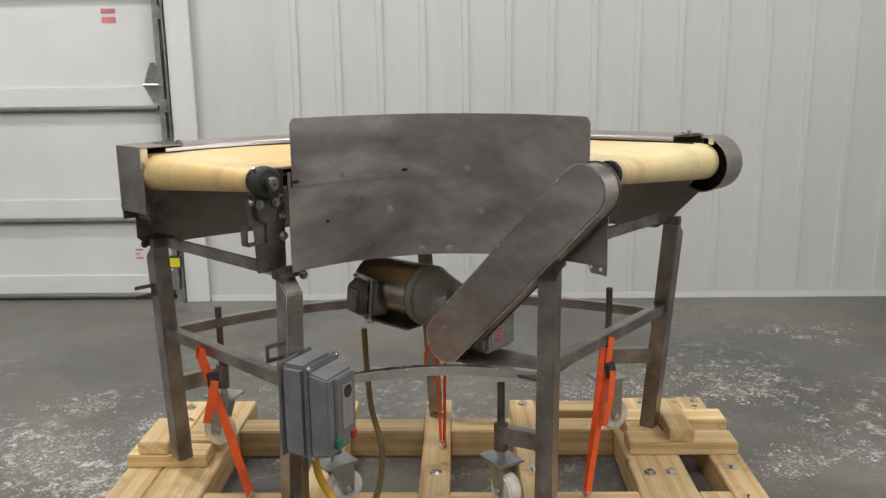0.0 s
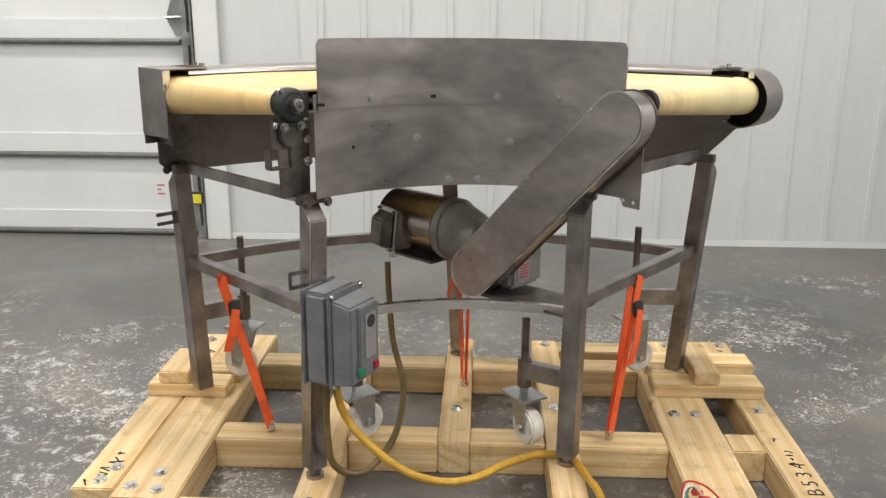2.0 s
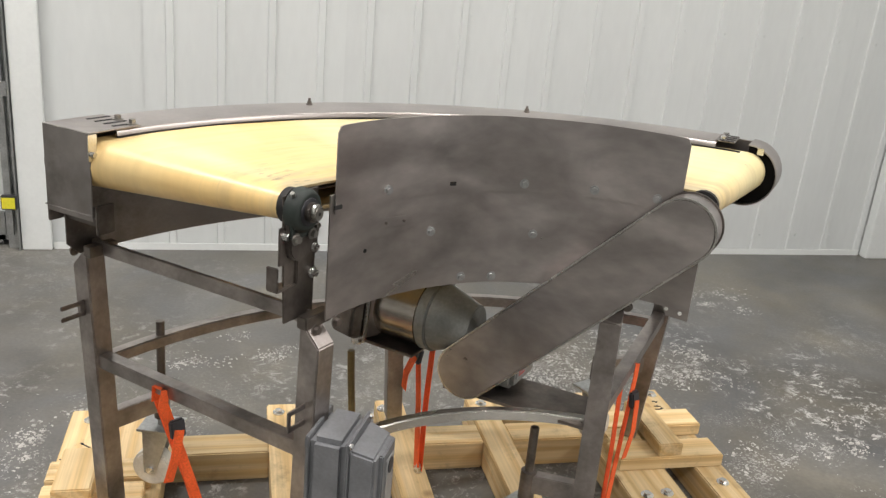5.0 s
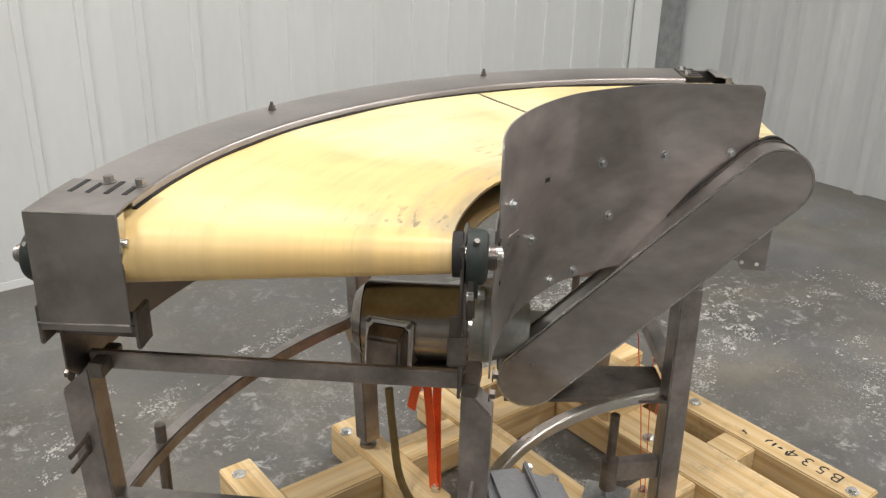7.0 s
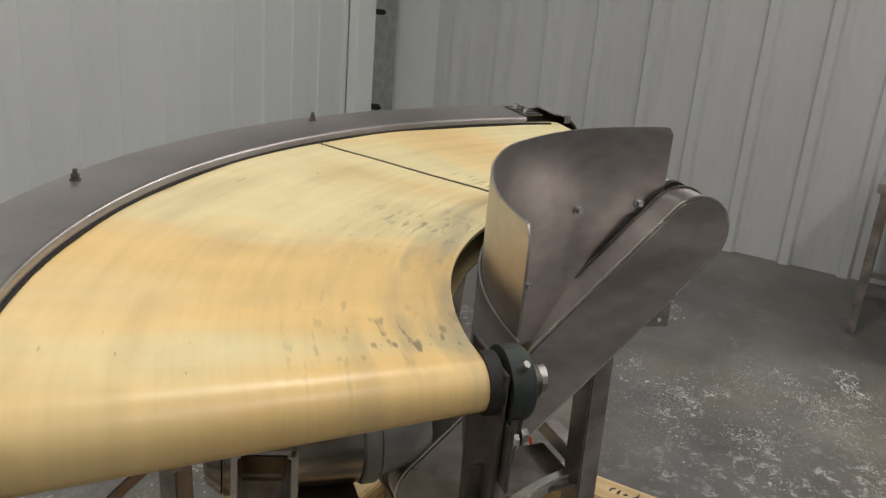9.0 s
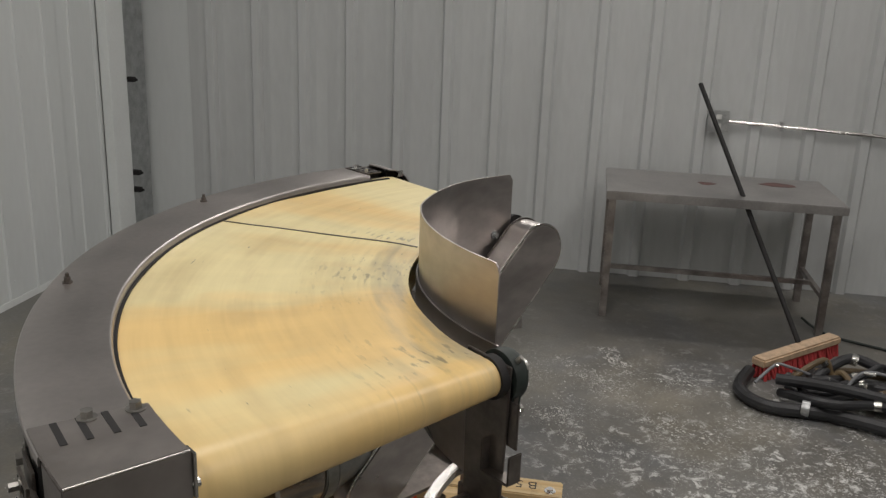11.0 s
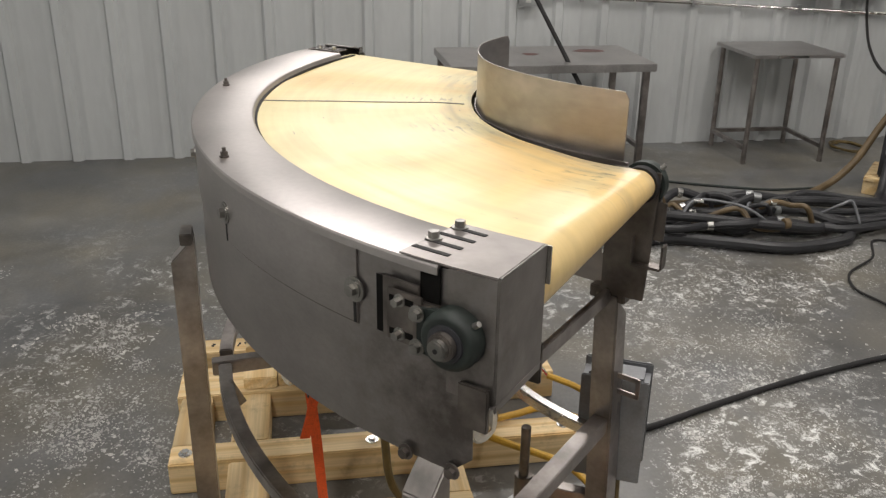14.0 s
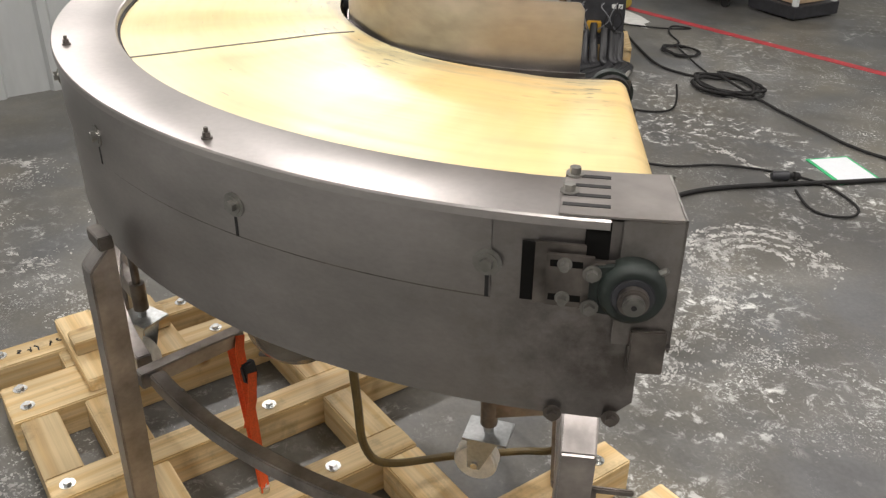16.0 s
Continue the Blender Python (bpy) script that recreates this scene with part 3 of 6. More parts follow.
# north wall, with the big door's opening at its west end
DOOR_X0, DOOR_X1, DOOR_H = -4.95, -1.55, 3.1
bm = bmesh.new()
box_between(bm, DOOR_X1, X_E + 0.3, Y_N + 0.006, Y_N + 0.2, 0, H)
box_between(bm, X_W - 0.3, DOOR_X0, Y_N + 0.006, Y_N + 0.2, 0, H)
box_between(bm, DOOR_X0, DOOR_X1, Y_N + 0.006, Y_N + 0.2, DOOR_H, H)
wall_n = tagged(part("wall_north", bm, M_WALL), "white ribbed sheet metal wall", "wall", kind="structure")
PITCH_N = 0.2348
mesh_n = sheet_mesh("wall_panel", 4, PITCH_N, 0.040, 0.030, 0.010, H, 0.0)
x = 2.67 + 4.5 * PITCH_N
k = 0
while x - 4 * PITCH_N > -1.58:
    x -= 4 * PITCH_N
    ob = new("wall_panel", mesh_n)
    ob.matrix_local = pose(x, Y_N - (0.0 if k % 2 else 0.0015), 0)
    ob.parent = wall_n
    k += 1

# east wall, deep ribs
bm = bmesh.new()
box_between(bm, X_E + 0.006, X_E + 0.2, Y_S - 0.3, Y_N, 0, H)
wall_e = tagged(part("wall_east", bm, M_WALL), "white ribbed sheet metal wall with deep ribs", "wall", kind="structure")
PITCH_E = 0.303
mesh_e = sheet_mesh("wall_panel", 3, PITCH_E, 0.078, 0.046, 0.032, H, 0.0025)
mesh_e.materials[0] = M_WALL_DIMMED
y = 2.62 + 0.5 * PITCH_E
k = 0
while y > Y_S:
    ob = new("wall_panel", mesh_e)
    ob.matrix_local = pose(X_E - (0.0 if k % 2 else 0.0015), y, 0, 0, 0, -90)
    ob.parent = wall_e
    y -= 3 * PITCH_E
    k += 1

for nm, args, lab in (("wall_south", (X_W - 0.3, X_E + 0.3, Y_S - 0.3, Y_S, 0, H), "plain white far wall"),
                      ("wall_west", (X_W - 0.3, X_W, Y_S, Y_N + 0.2, 0, H), "plain white far wall")):
    bm = bmesh.new()
    box_between(bm, *args)
    tagged(part(nm, bm, M_WALL), lab, "wall", kind="structure")

# corner post and base strips
bm = bmesh.new()
box_between(bm, X_E - 0.50, X_E - 0.31, Y_N - 0.075, Y_N - 0.012, 0, H)
corner = tagged(part("corner_trim", bm, M_TRIM, bevel=0.004), "white folded sheet trim in the corner of the walls", "trim", kind="structure")
bm = bmesh.new()
box_between(bm, X_E - 0.306, X_E - 0.04, Y_N - 0.05, Y_N - 0.012, 0, H)
part("trim_strip", bm, M_GALV, corner, "grey steel strip")
for z in (0.36, 0.47, 1.05):
    bm = bmesh.new()
    box_between(bm, X_E - 0.305, X_E - 0.27, Y_N - 0.11, Y_N - 0.052, z, z + 0.03)
    rod(bm, (X_E - 0.29, Y_N - 0.13, z + 0.015), (X_E - 0.29, Y_N - 0.05, z + 0.015), 0.008, seg=8)
    part("clip", bm, M_BLACK, corner, "black clip")

bm = bmesh.new()
box_between(bm, DOOR_X1 + 0.14, X_E - 0.51, Y_N - 0.016, Y_N - 0.011, 0, 0.035)
tagged(part("baseboard", bm, M_TRIM), "thin white base strip at the foot of the wall", "trim", kind="structure")

# sectional overhead door
door = tagged(new("door_1"), "white sectional overhead door, shut", "door", kind="structure")
SECT = [(0.03, 0.475), (0.485, 1.115), (1.125, 1.755), (1.765, 2.395), (2.405, 3.1)]
for z0, z1 in SECT:
    bm = bmesh.new()
    box_between(bm, DOOR_X0 - 0.05, DOOR_X1 - 0.08, Y_N + 0.06, Y_N + 0.105, z0, z1)
    # pressed rails along the section
    box_between(bm, DOOR_X0 - 0.05, DOOR_X1 - 0.08, Y_N + 0.052, Y_N + 0.0605, z0 + 0.004, z0 + 0.115)
    sec = part("door_section", bm, M_DOOR, door, bevel=0.003)
    bm = bmesh.new()
    rod(bm, (DOOR_X0, Y_N + 0.045, z0 - 0.01), (DOOR_X1 - 0.1, Y_N + 0.045, z0 - 0.01), 0.016, seg=10)
    part("joint_seal", bm, M_SEAL, sec, "grey rubber seal")
for z in (1.12, 2.40):
    bm = bmesh.new()
    prism(bm, [(-0.05, -0.02), (-0.012, -0.10), (0.012, -0.10), (0.05, -0.02), (0.05, 0.02), (0.012, 0.12), (-0.012, 0.12), (-0.05, 0.02)],
          pose(DOOR_X1 - 0.115, Y_N + 0.052, z + 0.13, 90, 0, 0), 0.006)
    rod(bm, (DOOR_X1 - 0.17, Y_N + 0.04, z + 0.125), (DOOR_X1 - 0.06, Y_N + 0.04, z + 0.125), 0.009, seg=10)
    part("hinge", bm, M_GALV, door, "galvanised roller hinge")
bm = bmesh.new()
box_between(bm, DOOR_X1 - 0.14, DOOR_X1 - 0.085, Y_N + 0.03, Y_N + 0.052, 0.03, 0.17)
box_between(bm, DOOR_X1 - 0.17, DOOR_X1 - 0.04, Y_N + 0.03, Y_N + 0.052, 0.03, 0.055)
part("bottom_bracket", bm, M_GALV, door, "galvanised bottom bracket")
for (x0, x1, z0, z1) in ((-1.93, -1.85, 1.64, 1.665), (-1.93, -1.85, 1.59, 1.62), (-1.86, -1.815, 0.292, 0.302), (-1.86, -1.815, 0.242, 0.252), (-1.86, -1.835, 0.267, 0.277)):
    bm = bmesh.new()
    box_between(bm, x0, x1, Y_N + 0.0575, Y_N + 0.0595, z0, z1)
    part("print_bar", bm, M_REDINK, door, "faded red print")

# door track, jamb and lock
track = tagged(new("door_track"), "galvanised vertical door track on angle", "door track", kind="structure")
bm = bmesh.new()
box_between(bm, DOOR_X1 - 0.065, DOOR_X1 - 0.005, Y_N - 0.004, Y_N + 0.004, 0.0, 3.2)
box_between(bm, DOOR_X1 - 0.012, DOOR_X1 - 0.005, Y_N - 0.05, Y_N - 0.004, 0.0, 3.2)
part("track_angle", bm, M_GALV, track)
bm = bmesh.new()
box_between(bm, DOOR_X1 - 0.06, DOOR_X1 - 0.03, Y_N - 0.05, Y_N - 0.02, 0.08, 3.2)
part("rail", bm, M_GALV, track)
for z in (0.75, 1.1, 1.6, 2.2):
    bm = bmesh.new()
    box_between(bm, DOOR_X1 - 0.035, DOOR_X1 - 0.013, Y_N - 0.058, Y_N - 0.0505, z, z + 0.07)
    bolt_head(bm, (DOOR_X1 - 0.024, Y_N - 0.058, z + 0.035), (0, -1, 0), 0.007, 0.006)
    part("bracket", bm, M_GALV, track)
bm = bmesh.new()
box_between(bm, DOOR_X1, DOOR_X1 + 0.135, Y_N - 0.035, Y_N - 0.012, 0, 3.25)
tagged(part("trim", bm, M_TRIM, bevel=0.004), "white folded trim beside the overhead door", "trim", kind="structure")
lock = tagged(new("door_lock"), "small door slide lock with yellow sticker", "lock")
bm = bmesh.new()
box_between(bm, DOOR_X1 - 0.07, DOOR_X1 + 0.0, Y_N - 0.075, Y_N - 0.052, 0.215, 0.285)
part("body", bm, M_CHARCOAL, lock, bevel=0.004)
bm = bmesh.new()
box_between(bm, DOOR_X1 - 0.065, DOOR_X1 - 0.008, Y_N - 0.079, Y_N - 0.076, 0.222, 0.275)
part("sticker", bm, M_YELLOW, lock, "yellow sticker")

# light fixtures over the room
for lx, ly, lp in LAMPS:
    fx = tagged(new("ceiling_light"), "long white tube light fixture under the ceiling", "ceiling light", "tube lights")
    bm = bmesh.new()
    box_between(bm, lx - 0.64, lx + 0.64, ly - 0.18, ly + 0.18, 4.6, 4.69)
    part("housing", bm, M_TRIM, fx, bevel=0.01)

# housings for the added wall lamps, out of view
for ly, lp in ADDED_WALL_LAMPS:
    fx = tagged(new("added_wall_light"), "unseen long white light fixture added high on the wall", "wall light", "wall lights")
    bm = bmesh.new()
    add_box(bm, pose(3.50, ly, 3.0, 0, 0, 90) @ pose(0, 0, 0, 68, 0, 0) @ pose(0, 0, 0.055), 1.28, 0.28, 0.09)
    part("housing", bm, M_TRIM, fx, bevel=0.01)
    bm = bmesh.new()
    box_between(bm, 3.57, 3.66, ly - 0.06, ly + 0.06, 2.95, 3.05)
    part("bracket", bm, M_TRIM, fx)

# ---- pallet under the machine ----
O_X, O_Y, TURN, RAISE = 0.023, -0.0855, 2.7, 0.016
M_MACHINE = pose(O_X, O_Y, RAISE, 0, 0, TURN)
M_GROUND = pose(0.029, -0.102, 0, 0, 0, 4.05)
pallet = tagged(new("pallet"), "custom pallet of bolted pale pine timbers", "pallet")
TH = 0.1


def timber(x0, x1, y0, y1, z0, z1, name="timber", label=""):
    """A timber with its long way along its own y axis."""
    sx, sy = x1 - x0, y1 - y0
    along_x = sx > sy
    bm = bmesh.new()
    add_box(bm, Matrix(), sy if along_x else sx, sx if along_x else sy, z1 - z0)
    m = pose((x0 + x1) / 2, (y0 + y1) / 2, (z0 + z1) / 2, 0, 0, 90 if along_x else 0)
    return part(name, bm, M_WOOD, pallet, label, 0.004, m)


SKIDS = [(-1.030, -0.914, 0.235, 1.345), (-0.911, -0.735, 0.195, 1.345), (-0.436, -0.342, 0.125, 1.345), (-0.078, 0.015, 0.531, 1.35),
         (0.235, 0.328, 0.13, 1.345), (0.590, 0.766, 0.14, 1.36), (0.866, 0.966, 0.215, 1.365)]
for x0, x1, y0, y1 in SKIDS:
    timber(x0, x1, y0, y1, 0, TH)
for y0, y1 in ((0.531, 0.637), (1.072, 1.18)):
    for (a, c, *_), (a2, c2, *_) in zip(SKIDS, SKIDS[1:]):
        if a2 - c > 0.02:
            timber(c + 0.001, a2 - 0.001, y0, y1, 0, TH - 0.004)
timber(-0.734, -0.528, 0.115, 0.222, 0, TH - 0.006)
timber(0.329, 0.589, 1.25, 1.345, 0, TH - 0.004)
# raising boards and wedges under the outer legs
for x0, x1, y0, y1 in ((-1.03, -0.772, 0.792, 0.888), (-1.03, -0.76, 0.905, 1.0), (0.605, 0.958, 0.868, 0.972), (0.605, 0.975, 1.05, 1.155)):
    timber(x0, x1, y0, y1, TH, TH + 0.042, "board")
timber(-0.992, -0.895, 0.795, 0.995, TH + 0.0425, TH + 0.085, "block")
timber(0.735, 0.815, 0.875, 1.15, TH + 0.0425, TH + 0.085, "block")
timber(0.615, 0.73, 0.975, 1.047, TH, TH + 0.042, "block")

bolt_bm = bmesh.new()
rod(bolt_bm, (0, 0, 0), (0, 0, 0.003), 0.019, seg=16)
rod(bolt_bm, (0, 0, 0.003), (0, 0, 0.011), 0.011, seg=6)
bolt_mesh = finish(bolt_bm, "bolt", M_BOLT)
BOLTS = [(-0.966, 0.276), (-0.947, 0.343), (-0.873, 0.253), (-0.797, 0.238), (-0.819, 0.322), (-0.388, 0.197), (-0.40, 1.29), (-0.029, 0.748),
         (-0.06, 1.29), (0.279, 0.20), (0.279, 0.775), (0.283, 1.302), (0.645, 0.745), (0.712, 0.750), (0.635, 0.20), (0.710, 0.21),
         (0.646, 1.312), (0.733, 1.312), (0.915, 0.785), (0.900, 0.255), (0.93, 1.325), (-0.97, 1.28), (-0.86, 1.28)]
for bx, by in BOLTS:
    ob = new("bolt", bolt_mesh)
    ob.matrix_local = pose(bx, by, TH, 0, 0, 40 * bx)
    ob.parent = pallet


def scrawl(parent, cx, cy, z, n, size, turn, seed_n):
    """Hand-drawn strokes in marker, not to be read."""
    rnd = random.Random(seed_n)
    for i in range(n):
        bm = bmesh.new()
        x0 = (i - n / 2) * size * 0.8
        pts = [Vector((x0 + rnd.uniform(-0.3, 0.3) * size, rnd.uniform(-0.5, 0.5) * size, 0)) for _ in range(4)]
        for a, c in zip(pts, pts[1:]):
            beam(bm, a, c, 0.0045, 0.0012)
        part("marker_stroke", bm, M_INK, parent, "black marker stroke", m=pose(cx, cy, z + 0.0008, 0, 0, turn))


for i, ch in enumerate("B534"):
    fc = bpy.data.curves.new("marker_letter", "FONT")
    fc.body, fc.size, fc.extrude, fc.offset = ch, 0.062, 0.0004, -0.0008
    fc.materials.append(M_INK)
    ob = new("marker_letter", fc)
    ob.matrix_local = pose(0.943, 0.295 + 0.046 * i, TH + 0.001, 0, 0, 90)
    ob.parent = pallet
scrawl(pallet, 0.918, 0.505, TH, 4, 0.026, 80, 3)
scrawl(pallet, 0.918, 0.595, TH, 1, 0.03, 0, 13)
scrawl(pallet, -0.965, 0.36, TH, 5, 0.05, 75, 5)
scrawl(pallet, 0.915, 1.235, TH, 5, 0.035, 90, 7)
scrawl(pallet, -0.96, 1.14, TH, 4, 0.05, 60, 9)

# ---- curved conveyor ----
conv = tagged(new("curved_conveyor"), "stainless steel 90 degree curved belt conveyor on a tube frame", "conveyor")
conv.matrix_world = M_MACHINE


def RF(r, ang, z):
    """A frame on the bend: x along it to the left, y up, z outwards."""
    a = radians(ang)
    m = Matrix(((-math.cos(a), 0, -math.sin(a), 0), (-math.sin(a), 0, math.cos(a), 0), (0, 1, 0, 0), (0, 0, 0, 1)))
    m.translation = P(r, ang, z)
    return m


def ring(n, r, cx=0.0, cy=0.0, a0=0.0, a1=360.0):
    full = abs(a1 - a0) >= 360
    k = n if full else n - 1
    return [(cx + r * math.cos(radians(a0 + (a1 - a0) * i / k)), cy + r * math.sin(radians(a0 + (a1 - a0) * i / k))) for i in range(n)]


# belt: a cone belt round two tapered pulleys
END_R = -43.4


def belt_mesh():
    taper, n_r = 0.046, 22
    turn = [(45 + (END_R - 45) * i / 56, 90.0) for i in range(57)]
    turn += [(END_R, 90 + 180 * i / 12) for i in range(1, 13)]
    turn += [(END_R + (45 - END_R) * i / 40, 270.0) for i in range(1, 41)]
    turn += [(45.0, 270 + 180 * i / 12) for i in range(1, 12)]
    bm = bmesh.new()
    layers = []
    for skin in (0.0, 0.005):
        rows = []
        for j in range(n_r + 1):
            r = 0.632 + (1.142 - 0.632) * j / n_r
            rho, zc = taper * r - skin, 1.104 - 0.038 * r
            row = []
            for ang, phi in turn:
                c, s = math.cos(radians(phi)), math.sin(radians(phi))
                a = ang + math.degrees(rho * c / r) * (1 if ang > 0 else 1)
                if phi == 90.0 or phi == 270.0:
                    a = ang
                dz = 0.0
                if phi == 90.0:
                    q = P(r, ang)
                    dz = 0.0045 * noise.noise(Vector((q.x * 5, q.y * 5, 0.3))) * min(1, max(0, (-END_R - abs(ang)) / 10))
                    dz -= 0.004 * math.exp(-((r - 0.632) / 0.05) ** 2) * min(1, max(0, (-END_R - abs(ang)) / 10))
                row.append(bm.verts.new(P(r, a, zc + rho * s + dz)))
            rows.append(row)
        layers.append(rows)
    n = len(turn)
    for li, rows in enumerate(layers):
        for j in range(n_r):
            for k in range(n):
                q = (rows[j][k], rows[j][(k + 1) % n], rows[j + 1][(k + 1) % n], rows[j + 1][k])
                bm.faces.new(q if li == 0 else q[::-1])
    for j in (0, n_r):
        for k in range(n):
            q = (layers[0][j][k], layers[1][j][k], layers[1][j][(k + 1) % n], layers[0][j][(k + 1) % n])
            bm.faces.new(q)
    bmesh.ops.recalc_face_normals(bm, faces=bm.faces)
    return bm


belt = part("belt", belt_mesh(), M_BELT, conv, "worn cream yellow belt")
bm = bmesh.new()
lace = []
for i in range(30):
    r = 0.65 + 0.47 * i / 29
    q = P(r, -10)
    z = 1.1056 + 0.008 * r + 0.0045 * noise.noise(Vector((q.x * 5, q.y * 5, 0.3))) - 0.004 * math.exp(-((r - 0.632) / 0.05) ** 2)
    lace.append([P(r, -10 + d, z) for d in (0.14 / r, -0.14 / r)] + [P(r, -10 + d, z - 0.003) for d in (-0.14 / r, 0.14 / r)])
arc_solid(bm, lace)
part("lacing", bm, M_DARK, belt, "dark wire belt lacing")

for end in (45, END_R):
    bm = bmesh.new()
    rod(bm, P(0.56 if end > 0 else 0.535, end, 1.104 - 0.038 * 0.56), P(1.25 if end > 0 else 1.285, end, 1.104 - 0.038 * 1.27), 0.0125)
    part("shaft", bm, M_BRIGHT, conv, "bright pulley shaft")
    bm = bmesh.new()
    rod(bm, P(0.633, end, 1.104 - 0.038 * 0.633), P(1.14, end, 1.104 - 0.038 * 1.14), 0.022, 0.045)
    part("pulley", bm, M_DARK, conv, "dark tapered pulley")
    # slider bed and side channel under the belt
    bm = bmesh.new()
    rod(bm, P(0.616, end, 1.0805), P(0.631, end, 1.080), 0.034, seg=20)
    part("pulley_flange", bm, M_BLACK, conv, "black pulley flange")

bm = bmesh.new()
arc_bar(bm, 0.66, 1.12, 1.082, 1.086, -39.5, 41, 30)
part("slider_bed", bm, M_DARK, conv, "dark steel bed inside the belt")


def guard_r(ang):
    return 0.617 - (0.049 * ang / 39 if ang > 0 else 0.02 * (-22 - ang) / 16 if ang < -22 else 0.0)


def sheet_arc(a0, a1, z_low, z_high, r_of, thick=0.003, n=40, corner=0.0):
    secs = []
    for i in range(n + 1):
        a = a0 + (a1 - a0) * i / n
        r = r_of(a)
        d = min(abs(a - a0), abs(a - a1)) * radians(1) * r
        cut = corner - math.sqrt(max(0, corner ** 2 - (corner - d) ** 2)) if d < corner else 0.0
        secs.append([P(rr, a, zz) for rr, zz in ((r, z_low(a)), (r + thick, z_low(a)), (r + thick, z_high(a) - cut), (r, z_high(a) - cut))])
    bm = bmesh.new()
    arc_solid(bm, secs)
    return bm


guard = part("inner_guard", sheet_arc(-39.6, 39.1, lambda a: 1.062, lambda a: 1.2225 + 0.0001 * (a + 40), guard_r, n=90, corner=0.014), M_STEEL, conv, "scuffed stainless inner guard plate")
apron = part("inner_apron", sheet_arc(-45.3, 40.2, lambda a: 0.846 - (0.02 if a < -40 else 0.0), lambda a: 1.10, lambda a: guard_r(a) + 0.0045, n=90), M_STEEL, conv, "dull stainless apron plate")
for ang, z in ((24.0, 1.084), (-7.6, 1.080), (-22.0, 1.079), (-34.8, 1.083), (12.1, 0.977), (-10.7, 0.964), (4.0, 0.863), (-2.9, 0.861), (-35, 0.9)):
    bm = bmesh.new()
    r = guard_r(ang) + (0.0 if z > 1.05 else 0.0045)
    bolt_head(bm, P(r, ang, z), P(-1, ang, 0), 0.0068, 0.007)
    part("bolt", bm, M_GALV, guard if z > 1.05 else apron)
for ang, z, w in ((8.0, 1.081, 0.014), (38.3, 1.075, 0.020)):
    bm = bmesh.new()
    add_box(bm, RF(guard_r(ang) - 0.0006, ang, z), w, 0.008, 0.002)
    part("slot", bm, M_BLACK, guard, "open slot")
for ang, z in ((-43.5, 0.84), (-40.5, 0.842), (29.0, 0.963)):
    bm = bmesh.new()
    rod(bm, P(guard_r(ang) + 0.0052, ang, z), P(guard_r(ang) + 0.0038, ang, z), 0.0045, seg=12)
    part("hole", bm, M_BLACK if z > 0.9 else M_WHITEBAR, apron, "drilled hole")
bm = bmesh.new()
add_box(bm, RF(guard_r(22) + 0.0035, 21.5, 1.012), 0.055, 0.024, 0.002)
plate = part("maker_plate", bm, M_STEEL, apron, "blank riveted metal plate", 0.001)
for dx in (-0.022, 0.022):
    bm = bmesh.new()
    rod(bm, RF(guard_r(22) + 0.003, 21.5, 1.012) @ Vector((dx, 0, 0)), RF(guard_r(22), 21.5, 1.012) @ Vector((dx, 0, 0)), 0.003, seg=8)
    part("rivet", bm, M_DARK, plate)

# outer skirt, lip and end caps
skirt = part("outer_skirt", sheet_arc(-44.0, 46.0, lambda a: 0.828 + (0.03 if a > 45 else 0) + (0.17 * min(1, (-35.6 - a) / 7.5) if a < -35.6 else 0), lambda a: 1.127, lambda a: 1.232, n=60), M_SKIRT, conv, "satin stainless outer skirt")
part("upper_skirt", sheet_arc(-43.5, 36.9, lambda a: 1.005, lambda a: 1.1275, lambda a: 1.2355, n=56), M_SKIRT, conv, "satin stainless skirt overlay")
# thin dark strip paints the shadow line along the overlay's lower edge
bm = bmesh.new()
arc_bar(bm, 1.2351, 1.2362, 1.0015, 1.0045, -43.2, 36.9, 50)
part("seam_shadow", bm, M_DARK, skirt, "dark strip painted as the shadow line under the overlay")


def lip_section(a):
    pts = [(1.1165, 1.1165), (1.1195, 1.1165), (1.1215, 1.1255), (1.2325, 1.1275), (1.2385, 1.1255), (1.2405, 1.118), (1.2425, 1.118), (1.2424, 1.1285), (1.2402, 1.1312), (1.1225, 1.1297), (1.1195, 1.1282), (1.1178, 1.1255)]
    return [P(r, a, z) for r, z in pts]


bm = bmesh.new()
arc_solid(bm, [lip_section(-39.2 + 82.7 * i / 60) for i in range(61)])
lip = part("top_lip", bm, M_SKIN, conv, "polished stainless top lip")
# black strip under the lip's edge paints the shade of the gap to the belt
bm = bmesh.new()
arc_bar(bm, 1.1115, 1.1190, 1.108, 1.1164, -42.5, 43.5, 60)
part("belt_gap_shade", bm, M_BLACK, lip, "black strip painted for the shaded gap beside the belt")
for ang in (15.4, -13.8):
    bm = bmesh.new()
    rod(bm, P(1.214, ang, 1.130), P(1.214, ang, 1.1335), 0.0085, seg=14)
    rod(bm, P(1.214, ang, 1.1335), P(1.214, ang, 1.141), 0.0062, seg=6)
    rod(bm, P(1.214, ang, 1.141), P(1.214, ang, 1.148), 0.0035, seg=8)
    part("lip_bolt", bm, M_DARK, lip, "dark lip bolt")
